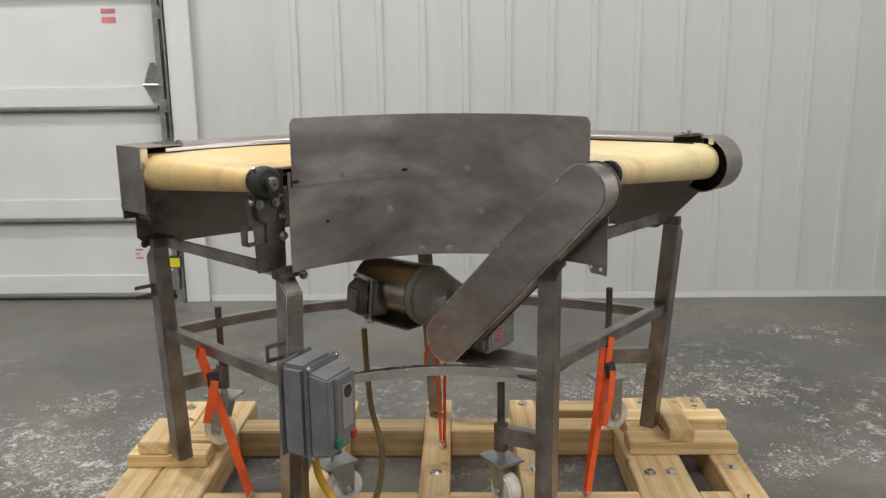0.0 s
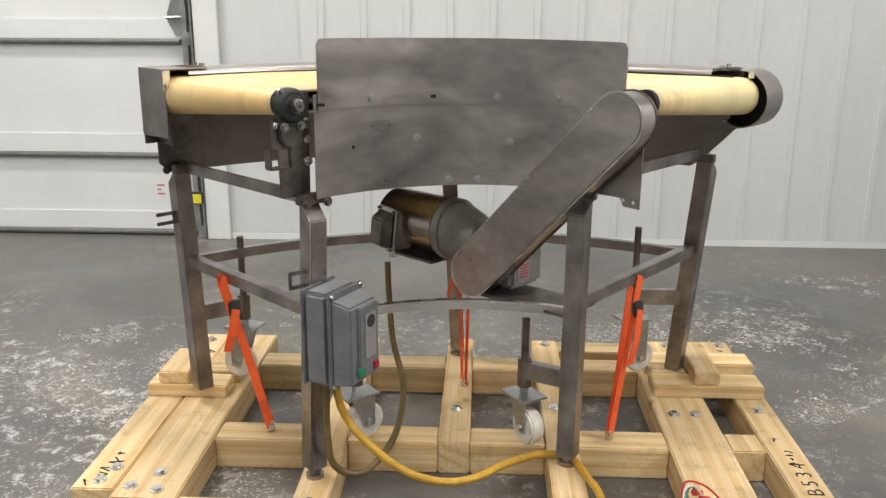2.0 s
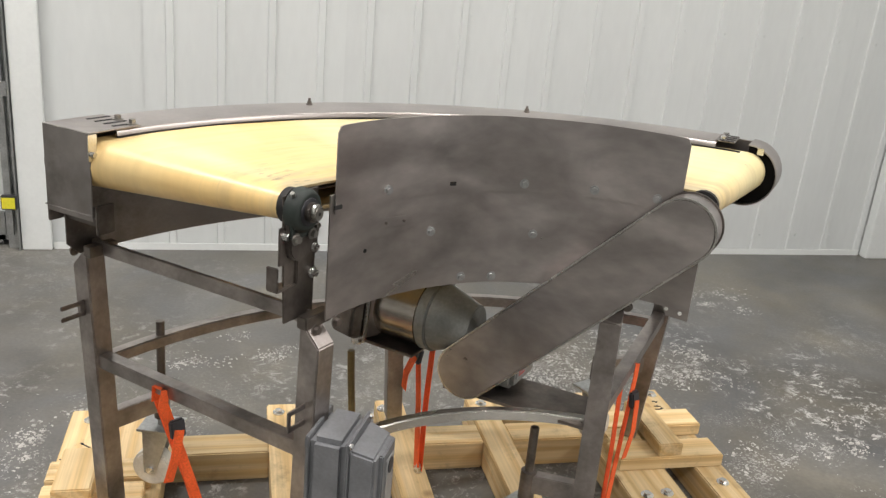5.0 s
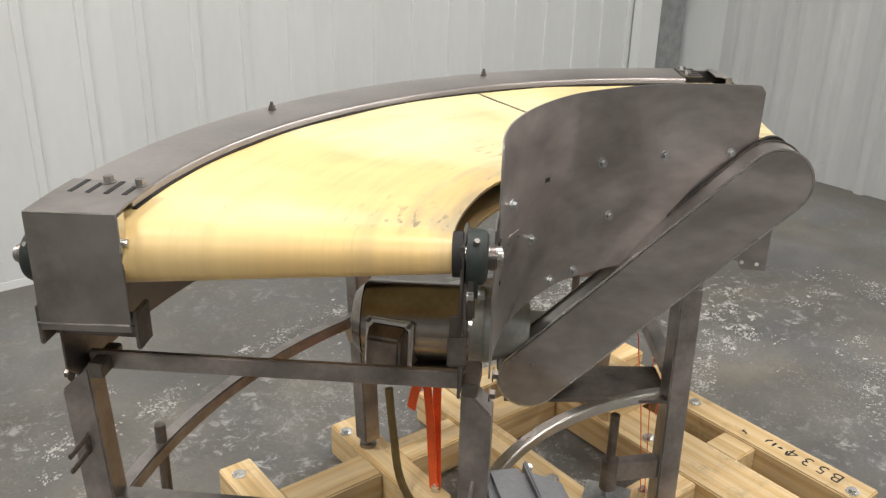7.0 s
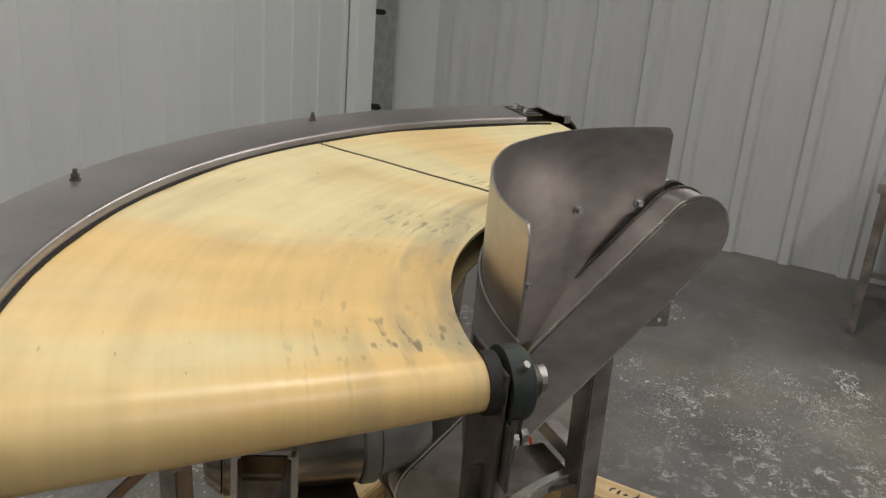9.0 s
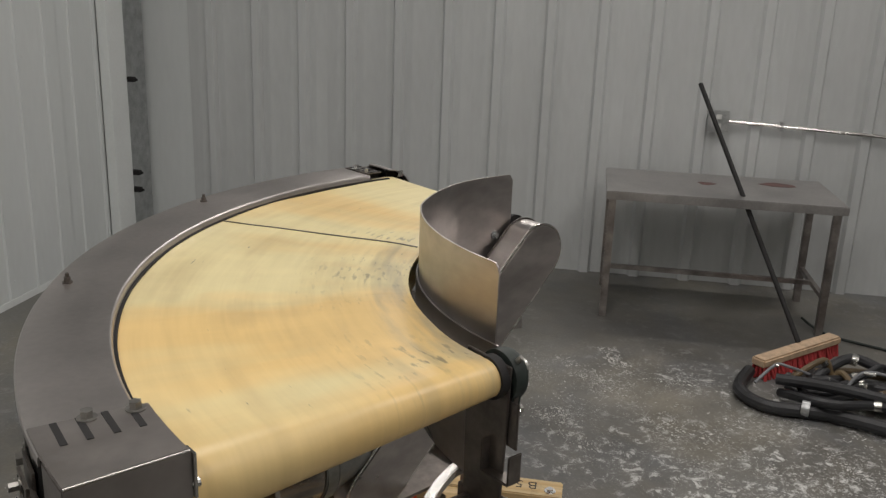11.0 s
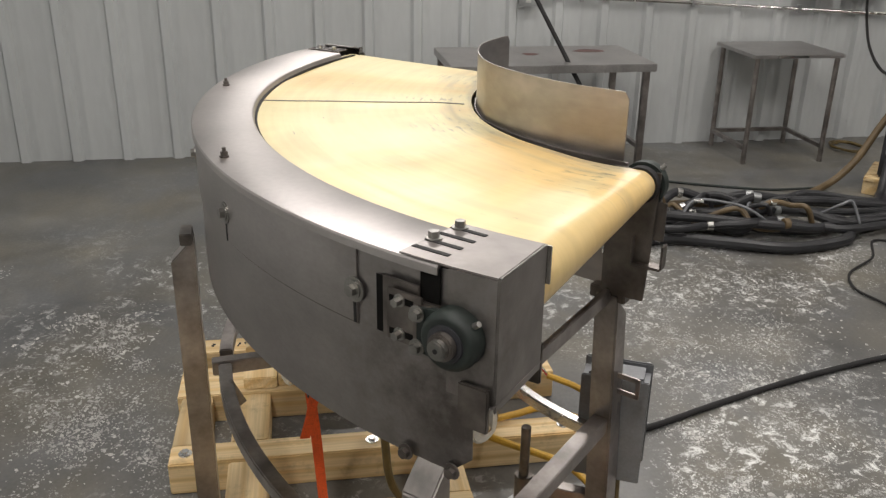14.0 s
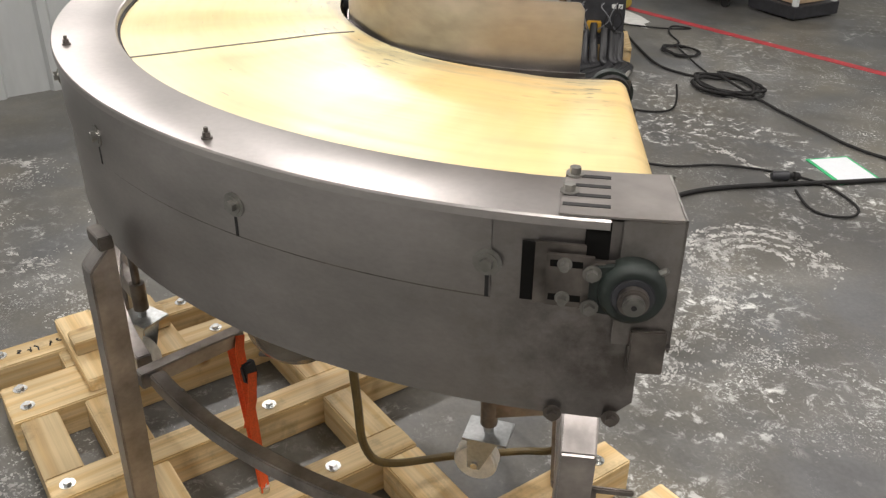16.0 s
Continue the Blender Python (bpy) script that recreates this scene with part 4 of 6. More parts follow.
for ang in (36.7, 18.7, 0.8, -16.5, -34.0):
    bm = bmesh.new()
    rod(bm, P(1.2385, ang, 1.055), P(1.2405, ang, 1.055), 0.019, seg=20)
    bolt_head(bm, P(1.2405, ang, 1.055), P(1, ang, 0), 0.009, 0.008)
    part("skirt_bolt", bm, M_WASHER, skirt)
    bm = bmesh.new()
    add_box(bm, RF(1.2388, ang, 1.021), 0.005, 0.034, 0.0012)
    part("keyhole_slot", bm, M_BLACK, skirt, "dark keyhole slot")


def end_cap_left():
    bm = bmesh.new()
    # folded box: top, outer side and end
    arc_solid(bm, [[P(r, a, z) for r, z in ((1.106, 1.1325), (1.242, 1.1325), (1.242, 1.1355), (1.106, 1.1355))] for a in (40.6, 42, 44, 46, 47.55)])
    arc_solid(bm, [[P(r, a, z) for r, z in ((1.2395, 0.955), (1.242, 0.955), (1.242, 1.1324), (1.2395, 1.1324))] for a in (44.2, 45.5, 47, 47.55)])
    add_box(bm, RF(1.174, 47.6, 1.040), 0.003, 0.188, 0.137)
    add_box(bm, RF(1.177, 47.1, 0.952) @ pose(0, 0, 0, 0, 0, 30), 0.03, 0.003, 0.143)
    cap = part("end_cap", bm, M_CAP, conv, "folded stainless end cap", 0.003)
    bm = bmesh.new()
    rod(bm, P(1.107, 47.6, 1.1338), P(1.241, 47.6, 1.1345), 0.0018, seg=8)
    part("worn_edge", bm, M_WASHER, cap, "edge worn bright")
    for r, ang in ((1.178, 41.0), (1.124, 41.2)):
        bm = bmesh.new()
        bolt_head(bm, P(r, ang, 1.1356), (0, 0, 1), 0.0078, 0.009)
        part("bolt", bm, M_WASHER, cap)
    for r in (1.128, 1.157, 1.186, 1.214):
        bm = bmesh.new()
        add_box(bm, RF(r, 42.1, 1.1358), 0.058, 0.0012, 0.008)
        part("slot", bm, M_BLACK, cap, "open slot")
    bm = bmesh.new()
    add_box(bm, RF(1.104, 47.4, 1.105), 0.022, 0.055, 0.003)
    rod(bm, RF(1.106, 47.4, 1.09) @ Vector((0, 0, 0)), RF(1.096, 47.4, 1.09) @ Vector((0, 0, 0)), 0.006, seg=10)
    part("tab", bm, M_BRIGHT, cap, "bright bent tab")
    return cap


end_cap_left()
# right end cap: sheet rolled round the pulley's end, open, shade inside painted black
def rolled(bm, r0, r1, inner, outer, a0, a1, n=18):
    secs = []
    for i in range(n + 1):
        ph = radians(a0 + (a1 - a0) * i / n)
        secs.append([RF(r, END_R, 1.052) @ Vector((-q * math.cos(ph), q * math.sin(ph), 0)) for r, q in ((r0, inner), (r1, inner), (r1, outer), (r0, outer))])
    arc_solid(bm, secs)


bm = bmesh.new()
rolled(bm, 1.135, 1.236, 0.079, 0.082, 92, -125)
prism(bm, ring(20, 0.078), RF(1.2335, END_R, 1.052), 0.002)
cap_r = part("end_cap", bm, M_SKIN, conv, "rolled stainless end cap")
bm = bmesh.new()
rolled(bm, 1.152, 1.155, 0.02, 0.0785, 92, -120)
part("opening_shade", bm, M_SHADE_BLACK, cap_r, "black ring painted for the shade behind the belt end")
for r, dz in ((1.15, 0.0), (1.20, 0.002)):
    bm = bmesh.new()
    bolt_head(bm, P(r, -39.9, 1.131 + dz), (0, 0, 1), 0.008, 0.010)
    part("bolt", bm, M_BOLT, cap_r)
bm = bmesh.new()
add_box(bm, RF(1.178, -40.3, 1.1322), 0.05, 0.003, 0.105)
plate_r = part("strap_plate", bm, M_DARK, cap_r, "dark slotted plate", 0.001)
for r in (1.135, 1.163, 1.191, 1.219):
    bm = bmesh.new()
    add_box(bm, RF(r, -40.5, 1.1341), 0.036, 0.0012, 0.007)
    part("slot", bm, M_BLACK, plate_r, "open slot")
bm = bmesh.new()
add_box(bm, RF(1.128, END_R - 1.6, 1.122), 0.016, 0.018, 0.003)
part("tab", bm, M_BRIGHT, cap_r, "bright bent tab")


# pillow bearings
def bearing(r0, ang, z, outward, body_turn, take_up=False):
    base = RF(r0, ang, z) @ (Matrix() if outward else pose(0, 0, 0, 0, 180, 0)) @ pose(0, 0, 0, 0, 0, body_turn)
    bm = bmesh.new()
    rings = []
    for rad, up in ((0.0415, 0.0), (0.0415, 0.016), (0.0408, 0.021), (0.0388, 0.0255), (0.0358, 0.0285), (0.0325, 0.0298), (0.026, 0.0285)):
        rings.append([bm.verts.new(base @ Vector((rad * math.cos(2 * math.pi * k / 32), rad * math.sin(2 * math.pi * k / 32), up))) for k in range(32)])
    for lo, hi in zip(rings, rings[1:]):
        for k in range(32):
            bm.faces.new((lo[k], lo[(k + 1) % 32], hi[(k + 1) % 32], hi[k]))
    bm.faces.new(rings[0][::-1])
    bm.faces.new(rings[-1])
    for f in bm.faces:
        f.smooth = True
    prism(bm, [(-0.037, 0.0), (-0.031, -0.052), (0.031, -0.052), (0.037, 0.0)], base, 0.0165)
    hs = part("bearing_housing", bm, M_GREEN, conv, "dark green cast bearing housing")
    bm = bmesh.new()
    if take_up:
        prism(bm, [(-0.036, -0.02), (-0.036, -0.064), (0.036, -0.064), (0.036, -0.02)], base, 0.011)
    else:
        prism(bm, [(-0.036, -0.02)] + ring(10, 0.034, 0.0, -0.066, 195, 345) + [(0.036, -0.02)], base, 0.014)
    part("mount_arm", bm, M_DARK, hs, "stained dark mounting arm", 0.003)
    bm = bmesh.new()
    rod(bm, base @ Vector((0, 0, 0.028)), base @ Vector((0, 0, 0.0305)), 0.0275, 0.0265, seg=28)
    part("boss", bm, M_CHARCOAL, hs, "grimy dark boss", 0.003)
    bm = bmesh.new()
    rod(bm, base @ Vector((0, 0, 0.030)), base @ Vector((0, 0, 0.043)), 0.019, seg=24)
    part("collar", bm, M_DARK, hs, "dark locking collar", 0.002)
    bm = bmesh.new()
    rod(bm, base @ Vector((0, 0, 0.04)), base @ Vector((0, 0, 0.052)), 0.0135, seg=20)
    part("shaft_end", bm, M_WASHER, hs, "worn steel shaft end", 0.002)
    bm = bmesh.new()
    rod(bm, base @ Vector((0, 0, 0.0521)), base @ Vector((0, 0, 0.0526)), 0.0035, seg=10)
    part("centre_hole", bm, M_BLACK, hs)
    bm = bmesh.new()
    rod(bm, base @ Vector((-0.026, 0.030, 0.012)), base @ Vector((-0.033, 0.039, 0.014)), 0.005, 0.004, seg=8)
    part("grease_nipple", bm, M_WASHER, hs, "small steel grease nipple")
    for bx, by in ((-0.024, -0.050), (0.024, -0.050)):
        bm = bmesh.new()
        bolt_head(bm, base @ Vector((bx, by, 0.018)), base.to_3x3() @ Vector((0, 0, 1)), 0.0075, 0.008)
        part("bolt", bm, M_WASHER, hs)
    return hs


bearing(0.610, 44.9, 1.077, False, 0)
bearing(1.2425, 45.0, 1.044, True, -90, True)
# black plates painted for the shaded window, and slotted slide plates, beside the outer bearing
bm = bmesh.new()
arc_bar(bm, 1.2385, 1.2395, 1.008, 1.092, 38.7, 42.1, 4)
arc_bar(bm, 1.2385, 1.2395, 1.06, 1.127, 42.2, 43.6, 4)
part("opening_shade", bm, M_SHADE_BLACK, conv, "black plates painted for the shaded gap behind the bearing slide")
bm = bmesh.new()
add_box(bm, RF(1.2435, 40.9, 1.053), 0.062, 0.088, 0.004)
slide = part("slide_plate", bm, M_DARK, conv, "slotted bearing slide plate", 0.001)
bm = bmesh.new()
add_box(bm, RF(1.2525, 41.5, 1.050), 0.058, 0.074, 0.004)
part("slide_front", bm, M_DARK, slide, bevel=0.001)
for dy in (-0.024, 0.024):
    bm = bmesh.new()
    add_box(bm, RF(1.2545, 41.3, 1.050 + dy), 0.040, 0.009, 0.0012)
    part("slot", bm, M_SHADE_BLACK, slide, "open slot")
    bm = bmesh.new()
    bolt_head(bm, P(1.2545, 41.2, 1.050 + dy), P(1, 41.2, 0), 0.006, 0.011)
    part("bolt", bm, M_WASHER, slide)
bm = bmesh.new()
add_box(bm, RF(0.6095, 44.3, 1.012), 0.112, 0.074, 0.004)
bplate = part("bearing_plate", bm, M_DARK, conv, "stained drilled plate under the bearing", 0.001)
for dx, dy, dk in ((0.042, 0.018, 0), (-0.044, 0.022, 0), (0.0, 0.014, 1), (-0.022, -0.012, 1), (-0.044, -0.022, 0), (0.03, -0.02, 1)):
    bm = bmesh.new()
    q = RF(0.6075, 44.3, 1.012)
    if dk:
        rod(bm, q @ Vector((dx, dy, 0.0)), q @ Vector((dx, dy, -0.0008)), 0.005, seg=10)
        part("hole", bm, M_BLACK, bplate, "drilled hole")
    else:
        bolt_head(bm, q @ Vector((dx, dy, 0)), -P(1, 44.3), 0.007, 0.008)
        part("bolt", bm, M_BOLT, bplate)
# bracket plate behind the inner bearing
bm = bmesh.new()
prism(bm, [(0.04, 0.03), (0.035, -0.13), (0.03, -0.225), (-0.055, -0.225), (-0.06, 0.03)], RF(0.613, 44.4, 1.075), 0.005)
brk = part("bearing_bracket", bm, M_DARK, conv, "stained steel bearing bracket", 0.001)
for dx, dy in ((-0.045, -0.05), (-0.045, -0.085), (-0.05, -0.14), (-0.005, -0.08)):
    bm = bmesh.new()
    q = RF(0.613, 44.4, 1.075)
    bolt_head(bm, q @ Vector((dx, dy, 0)), -P(1, 44.4), 0.008, 0.009)
    part("bolt", bm, M_BOLT, brk)
bm = bmesh.new()
q = RF(0.62, 46.7, 0.944)
add_box(bm, q @ pose(0.008, -0.018, 0.0), 0.058, 0.005, 0.028)
add_box(bm, q @ pose(-0.022, 0.008, 0.0), 0.004, 0.055, 0.028)
add_box(bm, q @ pose(0.036, 0.006, 0.0), 0.004, 0.048, 0.028)
part("latch", bm, M_DARK, conv, "bent steel latch tab", 0.002)

# end bracket
bm = bmesh.new()
q = RF(1.172, 45.5, 0.938)
add_box(bm, q, 0.012, 0.04, 0.15)
add_box(bm, q @ pose(0.018, 0.012, -0.075), 0.045, 0.065, 0.008)
add_box(bm, q @ pose(0.018, 0.012, 0.075), 0.045, 0.065, 0.008)
part("end_bracket", bm, M_DARK, conv, "dark bent steel bracket", 0.002)

# legs and ties
# place of the foot, place of the head, height of the head, turn, height of the foot
LEGS = {"IL": ((-0.400, 0.432), (-0.381, 0.450), 0.845, 41.4, 0.13), "IR": ((0.288, 0.502), (0.293, 0.516), 0.845, -30, 0.125),
        "OL": ((-0.824, 0.904), (-0.850, 0.912), 0.842, 43.7, 0.143), "OR": ((0.724, 1.063), (0.769, 1.034), 0.858, -36.8, 0.143),
        "C": ((-0.004, 1.288), (-0.042, 1.284), 0.885, 0, 0.125)}


def on_leg(key, z):
    """The middle of a leg at a height."""
    foot, head, top, ang, low = LEGS[key]
    t = (z - low) / (top - low)
    return Vector((foot[0] + (head[0] - foot[0]) * t, foot[1] + (head[1] - foot[1]) * t, z))


def leg(key):
    (fx, fy), (lx, ly), top, ang, foot = LEGS[key]
    foot -= RAISE
    bm = bmesh.new()
    w = 0.05
    vs = add_box(bm, pose(0, 0, (foot + top) / 2, 0, 0, ang), w, w, top - foot)
    # the tube's head is cut on the slant
    c = P(1, ang) * (1 if key[0] in "OC" else -1)
    for v in vs:
        at = on_leg(key, v.co.z)
        high = v.co.z > top - 0.01
        if high and v.co.dot(c) > 0:
            v.co.z -= 0.052
        v.co.x, v.co.y = v.co.x + at.x, v.co.y + at.y
    ob = part("leg", bm, M_TUBE, conv, "", 0.003)
    if foot < 0.12:
        base = TH - RAISE
        bm = bmesh.new()
        rod(bm, (fx, fy, base), (fx, fy, base + 0.012), 0.024, seg=16)
        rod(bm, (fx, fy, base + 0.012), (fx, fy, base + 0.022), 0.016, seg=6)
        rod(bm, (fx, fy, base + 0.022), (fx, fy, foot + 0.03), 0.010, seg=10)
        part("foot", bm, M_TUBE, ob, "screw foot")
    # clamp plates at the head
    bm = bmesh.new()
    add_box(bm, pose(lx, ly, top - 0.012, 0, 0, ang) @ pose(0, -0.045 if key[0] == "O" else -0.01 if key == "C" else 0.01, 0.01), 0.06 if key == "C" else 0.075, 0.025, 0.026)
    part("head_bracket", bm, M_DARK, ob, "dark head bracket", 0.002)
    for dx in {"C": (), "OR": (), "OL": (-0.046, 0.046)}.get(key, (-0.03, 0.03)):
        bm = bmesh.new()
        s = 1 if key[0] in "OC" else -1
        at = pose(lx, ly, top - 0.008, 0, 0, ang) @ Vector((dx * (0.85 if key[0] == "O" else 1), (-0.018 if key[0] == "O" else 0.008) * s, 0))
        bolt_head(bm, at + c * 0.012, c, 0.008, 0.008)
        part("bolt", bm, M_DARK, ob)
    return ob


legs = {k: leg(k) for k in LEGS}


def between(k1, k2, z, inset=0.02):
    a, b0 = on_leg(k1, z), on_leg(k2, z)
    d = (b0 - a).normalized()
    return a + d * inset, b0 - d * inset


for k1, k2, z, w, h in (("OL", "IL", 0.842, 0.012, 0.032), ("OR", "IR", 0.872, 0.012, 0.034), ("OL", "IL", 0.552, 0.034, 0.034), ("OR", "IR", 0.552, 0.034, 0.034)):
    bm = bmesh.new()
    p0, p1 = between(k1, k2, z)
    if z > 0.8 and k1 == "OR":
        p1 = p1 + (p0 - p1) * 0.12
    beam(bm, p0, p1, w, h)
    part("tie_bar", bm, M_TUBE, conv, "", 0.002)
bm = bmesh.new()
arc_bar(bm, 0.588, 0.612, 0.505, 0.531, -28.6, 39.0, 24)
part("inner_arc_bar", bm, M_BRIGHT, conv, "bright curved stainless bar", 0.003)
bm = bmesh.new()
arc_bar(bm, 1.205, 1.235, 0.533, 0.563, 1.5, 42.6, 24)
part("outer_arc_bar", bm, M_TUBE, conv, "dull curved steel bar", 0.003)
bm = bmesh.new()
arc_bar(bm, 1.205, 1.235, 0.533, 0.563, -35, -1.5, 24)
part("outer_arc_bar", bm, M_TUBE, conv, "dull curved steel bar", 0.003)
bm = bmesh.new()
beam(bm, (-0.12, 1.215, 0.56), (-0.11, 1.19, 0.50), 0.012, 0.03)
part("tab", bm, M_TUBE, conv)
# forked tab on the outer left leg, eye tab on the inner one
bm = bmesh.new()
q = pose(*on_leg("OL", 0.675), 0, 0, 43.7)
for dz in (0.0, 0.028):
    add_box(bm, q @ pose(-0.055, 0.0, dz), 0.065, 0.007, 0.011)
add_box(bm, q @ pose(-0.03, 0, 0.014), 0.012, 0.007, 0.04)
part("forked_tab", bm, M_DARK, legs["OL"], "dark forked hook", 0.002)
bm = bmesh.new()
q = pose(*on_leg("IL", 0.645), 0, 0, 41.4)
for dz in (-0.018, 0.018):
    add_box(bm, q @ pose(-0.045, 0.0, dz), 0.05, 0.005, 0.011)
add_box(bm, q @ pose(-0.068, 0, 0), 0.009, 0.005, 0.046)
part("eye_tab", bm, M_TUBE, legs["IL"], "slotted eye tab", 0.001)


def caster(key, cx, cy, arm_z, wheel_turn, stem_top):
    lx, ly, _ = on_leg(key, arm_z)
    bm = bmesh.new()
    beam(bm, (lx, ly, arm_z), (cx, cy, arm_z), 0.03, 0.05)
    arm = part("caster_arm", bm, M_TUBE, conv, "", 0.002)
    bm = bmesh.new()
    rod(bm, (cx, cy, arm_z - 0.05), (cx, cy, arm_z + 0.03), 0.020, seg=18)
    rod(bm, (cx, cy, arm_z + 0.03), (cx, cy, stem_top), 0.011, seg=12)
    part("stem", bm, M_DARK, arm, "dark threaded stem", 0.001)
    bm = bmesh.new()
    add_box(bm, pose(cx, cy, arm_z - 0.075, 0, 0, wheel_turn), 0.105, 0.085, 0.007)
    rod(bm, (cx, cy, arm_z - 0.072), (cx, cy, arm_z - 0.05), 0.013, seg=6)
    part("top_plate", bm, M_GALV, arm, "zinc caster plate", 0.001)
    wz = 0.175
    m = pose(cx, cy, wz, 0, 0, wheel_turn) @ pose(0.025, 0, 0)
    bm = bmesh.new()
    for s in (-1, 1):
        prism(bm, [(-0.055, arm_z - 0.08 - wz), (0.02, arm_z - 0.08 - wz), (0.018, -0.012), (-0.012, -0.014)], m @ pose(0, 0.026 * s, 0, 90, 0, 0), 0.003)
    part("fork", bm, M_GALV, arm, "zinc caster fork")
    bm = bmesh.new()
    rod(bm, m @ Vector((0, -0.021, 0)), m @ Vector((0, 0.021, 0)), 0.052, seg=32)
    part("wheel", bm, M_NYLON, arm, "white nylon wheel", 0.006)
    bm = bmesh.new()
    rod(bm, m @ Vector((0, -0.033, 0)), m @ Vector((0, 0.033, 0)), 0.009, seg=12)
    part("axle", bm, M_BOLT, arm)


caster("IL", -0.300, 0.582, 0.335, 35, 0.49)
caster("IR", 0.170, 0.575, 0.335, -60, 0.485)
caster("OL", -0.700, 1.000, 0.375, 160, 0.60)
caster("OR", 0.572, 1.055, 0.385, 20, 0.62)
bm = bmesh.new()
beam(bm, (-0.012, 1.25, 0.545), (0.012, 1.02, 0.545), 0.03, 0.034)
part("strap_arm", bm, M_TUBE, conv, "", 0.002)

# chain guard over the drive
GX = RF(0.515, -44.2, 0)
cu, cl, gr = Vector((0.019, 1.046)), Vector((0.480, 0.572)), 0.067
d = (cl - cu).normalized()
base_ang = math.degrees(math.atan2(d.y, d.x))
outline = ring(18, gr, cl.x, cl.y, base_ang - 90, base_ang + 90) + ring(18, gr, cu.x, cu.y, base_ang + 90, base_ang + 270)
bm = bmesh.new()
prism(bm, outline, GX, 0.068)
chain = part("chain_guard", bm, M_STEEL, conv, "scuffed stainless chain guard", 0.002)
bm = bmesh.new()
prism(bm, ring(18, gr + 0.004, cl.x, cl.y, base_ang - 90, base_ang + 90) + ring(18, gr + 0.004, cu.x, cu.y, base_ang + 90, base_ang + 270), GX @ pose(0, 0, 0.002), 0.004)
part("rim", bm, M_BRIGHT, chain, "bright worn rim")
bm = bmesh.new()
prism(bm, ring(18, gr + 0.004, cl.x, cl.y, base_ang - 90, base_ang + 90) + ring(18, gr + 0.004, cu.x, cu.y, base_ang + 90, base_ang + 270), GX @ pose(0, 0, 0.066), 0.003)
part("back_plate", bm, M_DARK, chain, "dark back plate")
# gearbox, motor and its junction box
bm = bmesh.new()
q = GX @ pose(0.43, 0.60, 0.13)
add_box(bm, q @ pose(0.0, -0.01, 0), 0.12, 0.12, 0.14)
gear = part("gearbox", bm, M_GEAR, conv, "worn grey green gearbox", 0.012)
bm = bmesh.new()
rod(bm, q @ Vector((0, 0, -0.09)), q @ Vector((0, 0, -0.078)), 0.055, seg=24)
part("output_flange", bm, M_GEAR, gear, bevel=0.003)
bm = bmesh.new()
add_box(bm, q @ pose(-0.0612, -0.02, -0.02, 0, 90, 0), 0.055, 0.05, 0.003)
gl = part("label_plate", bm, M_PLATE, gear, "small metal label")
for i in range(5):
    bm = bmesh.new()
    add_box(bm, q @ pose(-0.0633, -0.001 - 0.009 * i, -0.02, 0, 90, 0), 0.038 - 0.004 * (i % 3), 0.0035, 0.001)
    part("print_bar", bm, M_RED, gl, "red print")
MZ = 0.69
ax = Vector((-0.7071, 0.7071, 0))
p_c = GX @ Vector((0.475, 0, 0.128)) + Vector((-0.05, -0.04, 0))
p_c.z = MZ - 0.02
p_m = p_c + ax * 0.10
p_e = p_m + ax * 0.265
for v in (p_m, p_e):
    v.z = MZ - 0.02
bm = bmesh.new()
rod(bm, p_c, p_m, 0.055, 0.088, seg=32)
rod(bm, p_m, p_m + ax * 0.03, 0.092, seg=32)
part("motor_adapter", bm, M_GEAR, gear, "grey green adapter bell", 0.003)
bm = bmesh.new()
rod(bm, p_m + ax * 0.03, p_e, 0.088, seg=36)
rod(bm, p_e, p_e + ax * 0.025, 0.086, 0.06, seg=36)
motor = part("motor", bm, M_MOTOR, conv, "tarnished stainless electric motor", 0.004)
bm = bmesh.new()
mid = (p_m + p_e) / 2
add_box(bm, Matrix.Translation(mid) @ pose(0, 0, -0.094, 0, 0, 135), 0.20, 0.16, 0.008)
part("motor_base", bm, M_DARK, motor, "dark motor base plate", 0.002)
side = Vector((-0.7071, -0.7071, 0))
jb = Vector((-0.226, 0.893, 0.655))
mj = Matrix.Translation(jb) @ pose(0, 0, 0, 6, 0, 122)
# box behind the flange, pale flange with a screw in each corner, domed cover
bm = bmesh.new()
add_box(bm, mj @ pose(0, -0.035, 0), 0.092, 0.066, 0.112)
jbox = part("junction_box", bm, M_TUBE, motor, "steel motor junction box", 0.008)
bm = bmesh.new()
add_box(bm, mj @ pose(0, 0.002, 0), 0.108, 0.009, 0.130)
flange = part("flange", bm, M_BRIGHT, jbox, "pale flange of the box cover", 0.004)
bm = bmesh.new()
vs = add_box(bm, mj @ pose(0, 0.022, 0), 0.088, 0.036, 0.110)
inv = mj.inverted()
for v in vs:
    l = inv @ v.co
    if l.y > 0.03:
        l.x *= 0.84
        l.z = l.z * 0.72 - 0.008
        v.co = mj @ l
part("cover", bm, M_DARK, jbox, "dark domed box cover", 0.006)
for sx in (-1, 1):
    for sz in (-1, 1):
        bm = bmesh.new()
        bolt_head(bm, mj @ Vector((0.046 * sx, 0.0066, 0.057 * sz)), mj.to_3x3() @ Vector((0, 1, 0)), 0.005, 0.004, False)
        part("screw", bm, M_DARK, jbox)
bm = bmesh.new()
jx = mj @ Vector((0.01, -0.03, -0.056))
rod(bm, jx, jx - Vector((0, 0, 0.035)), 0.014, seg=16)
part("cable_gland", bm, M_BRIGHT, jbox, "bright cable gland")
# plate that carries the drive
bm = bmesh.new()
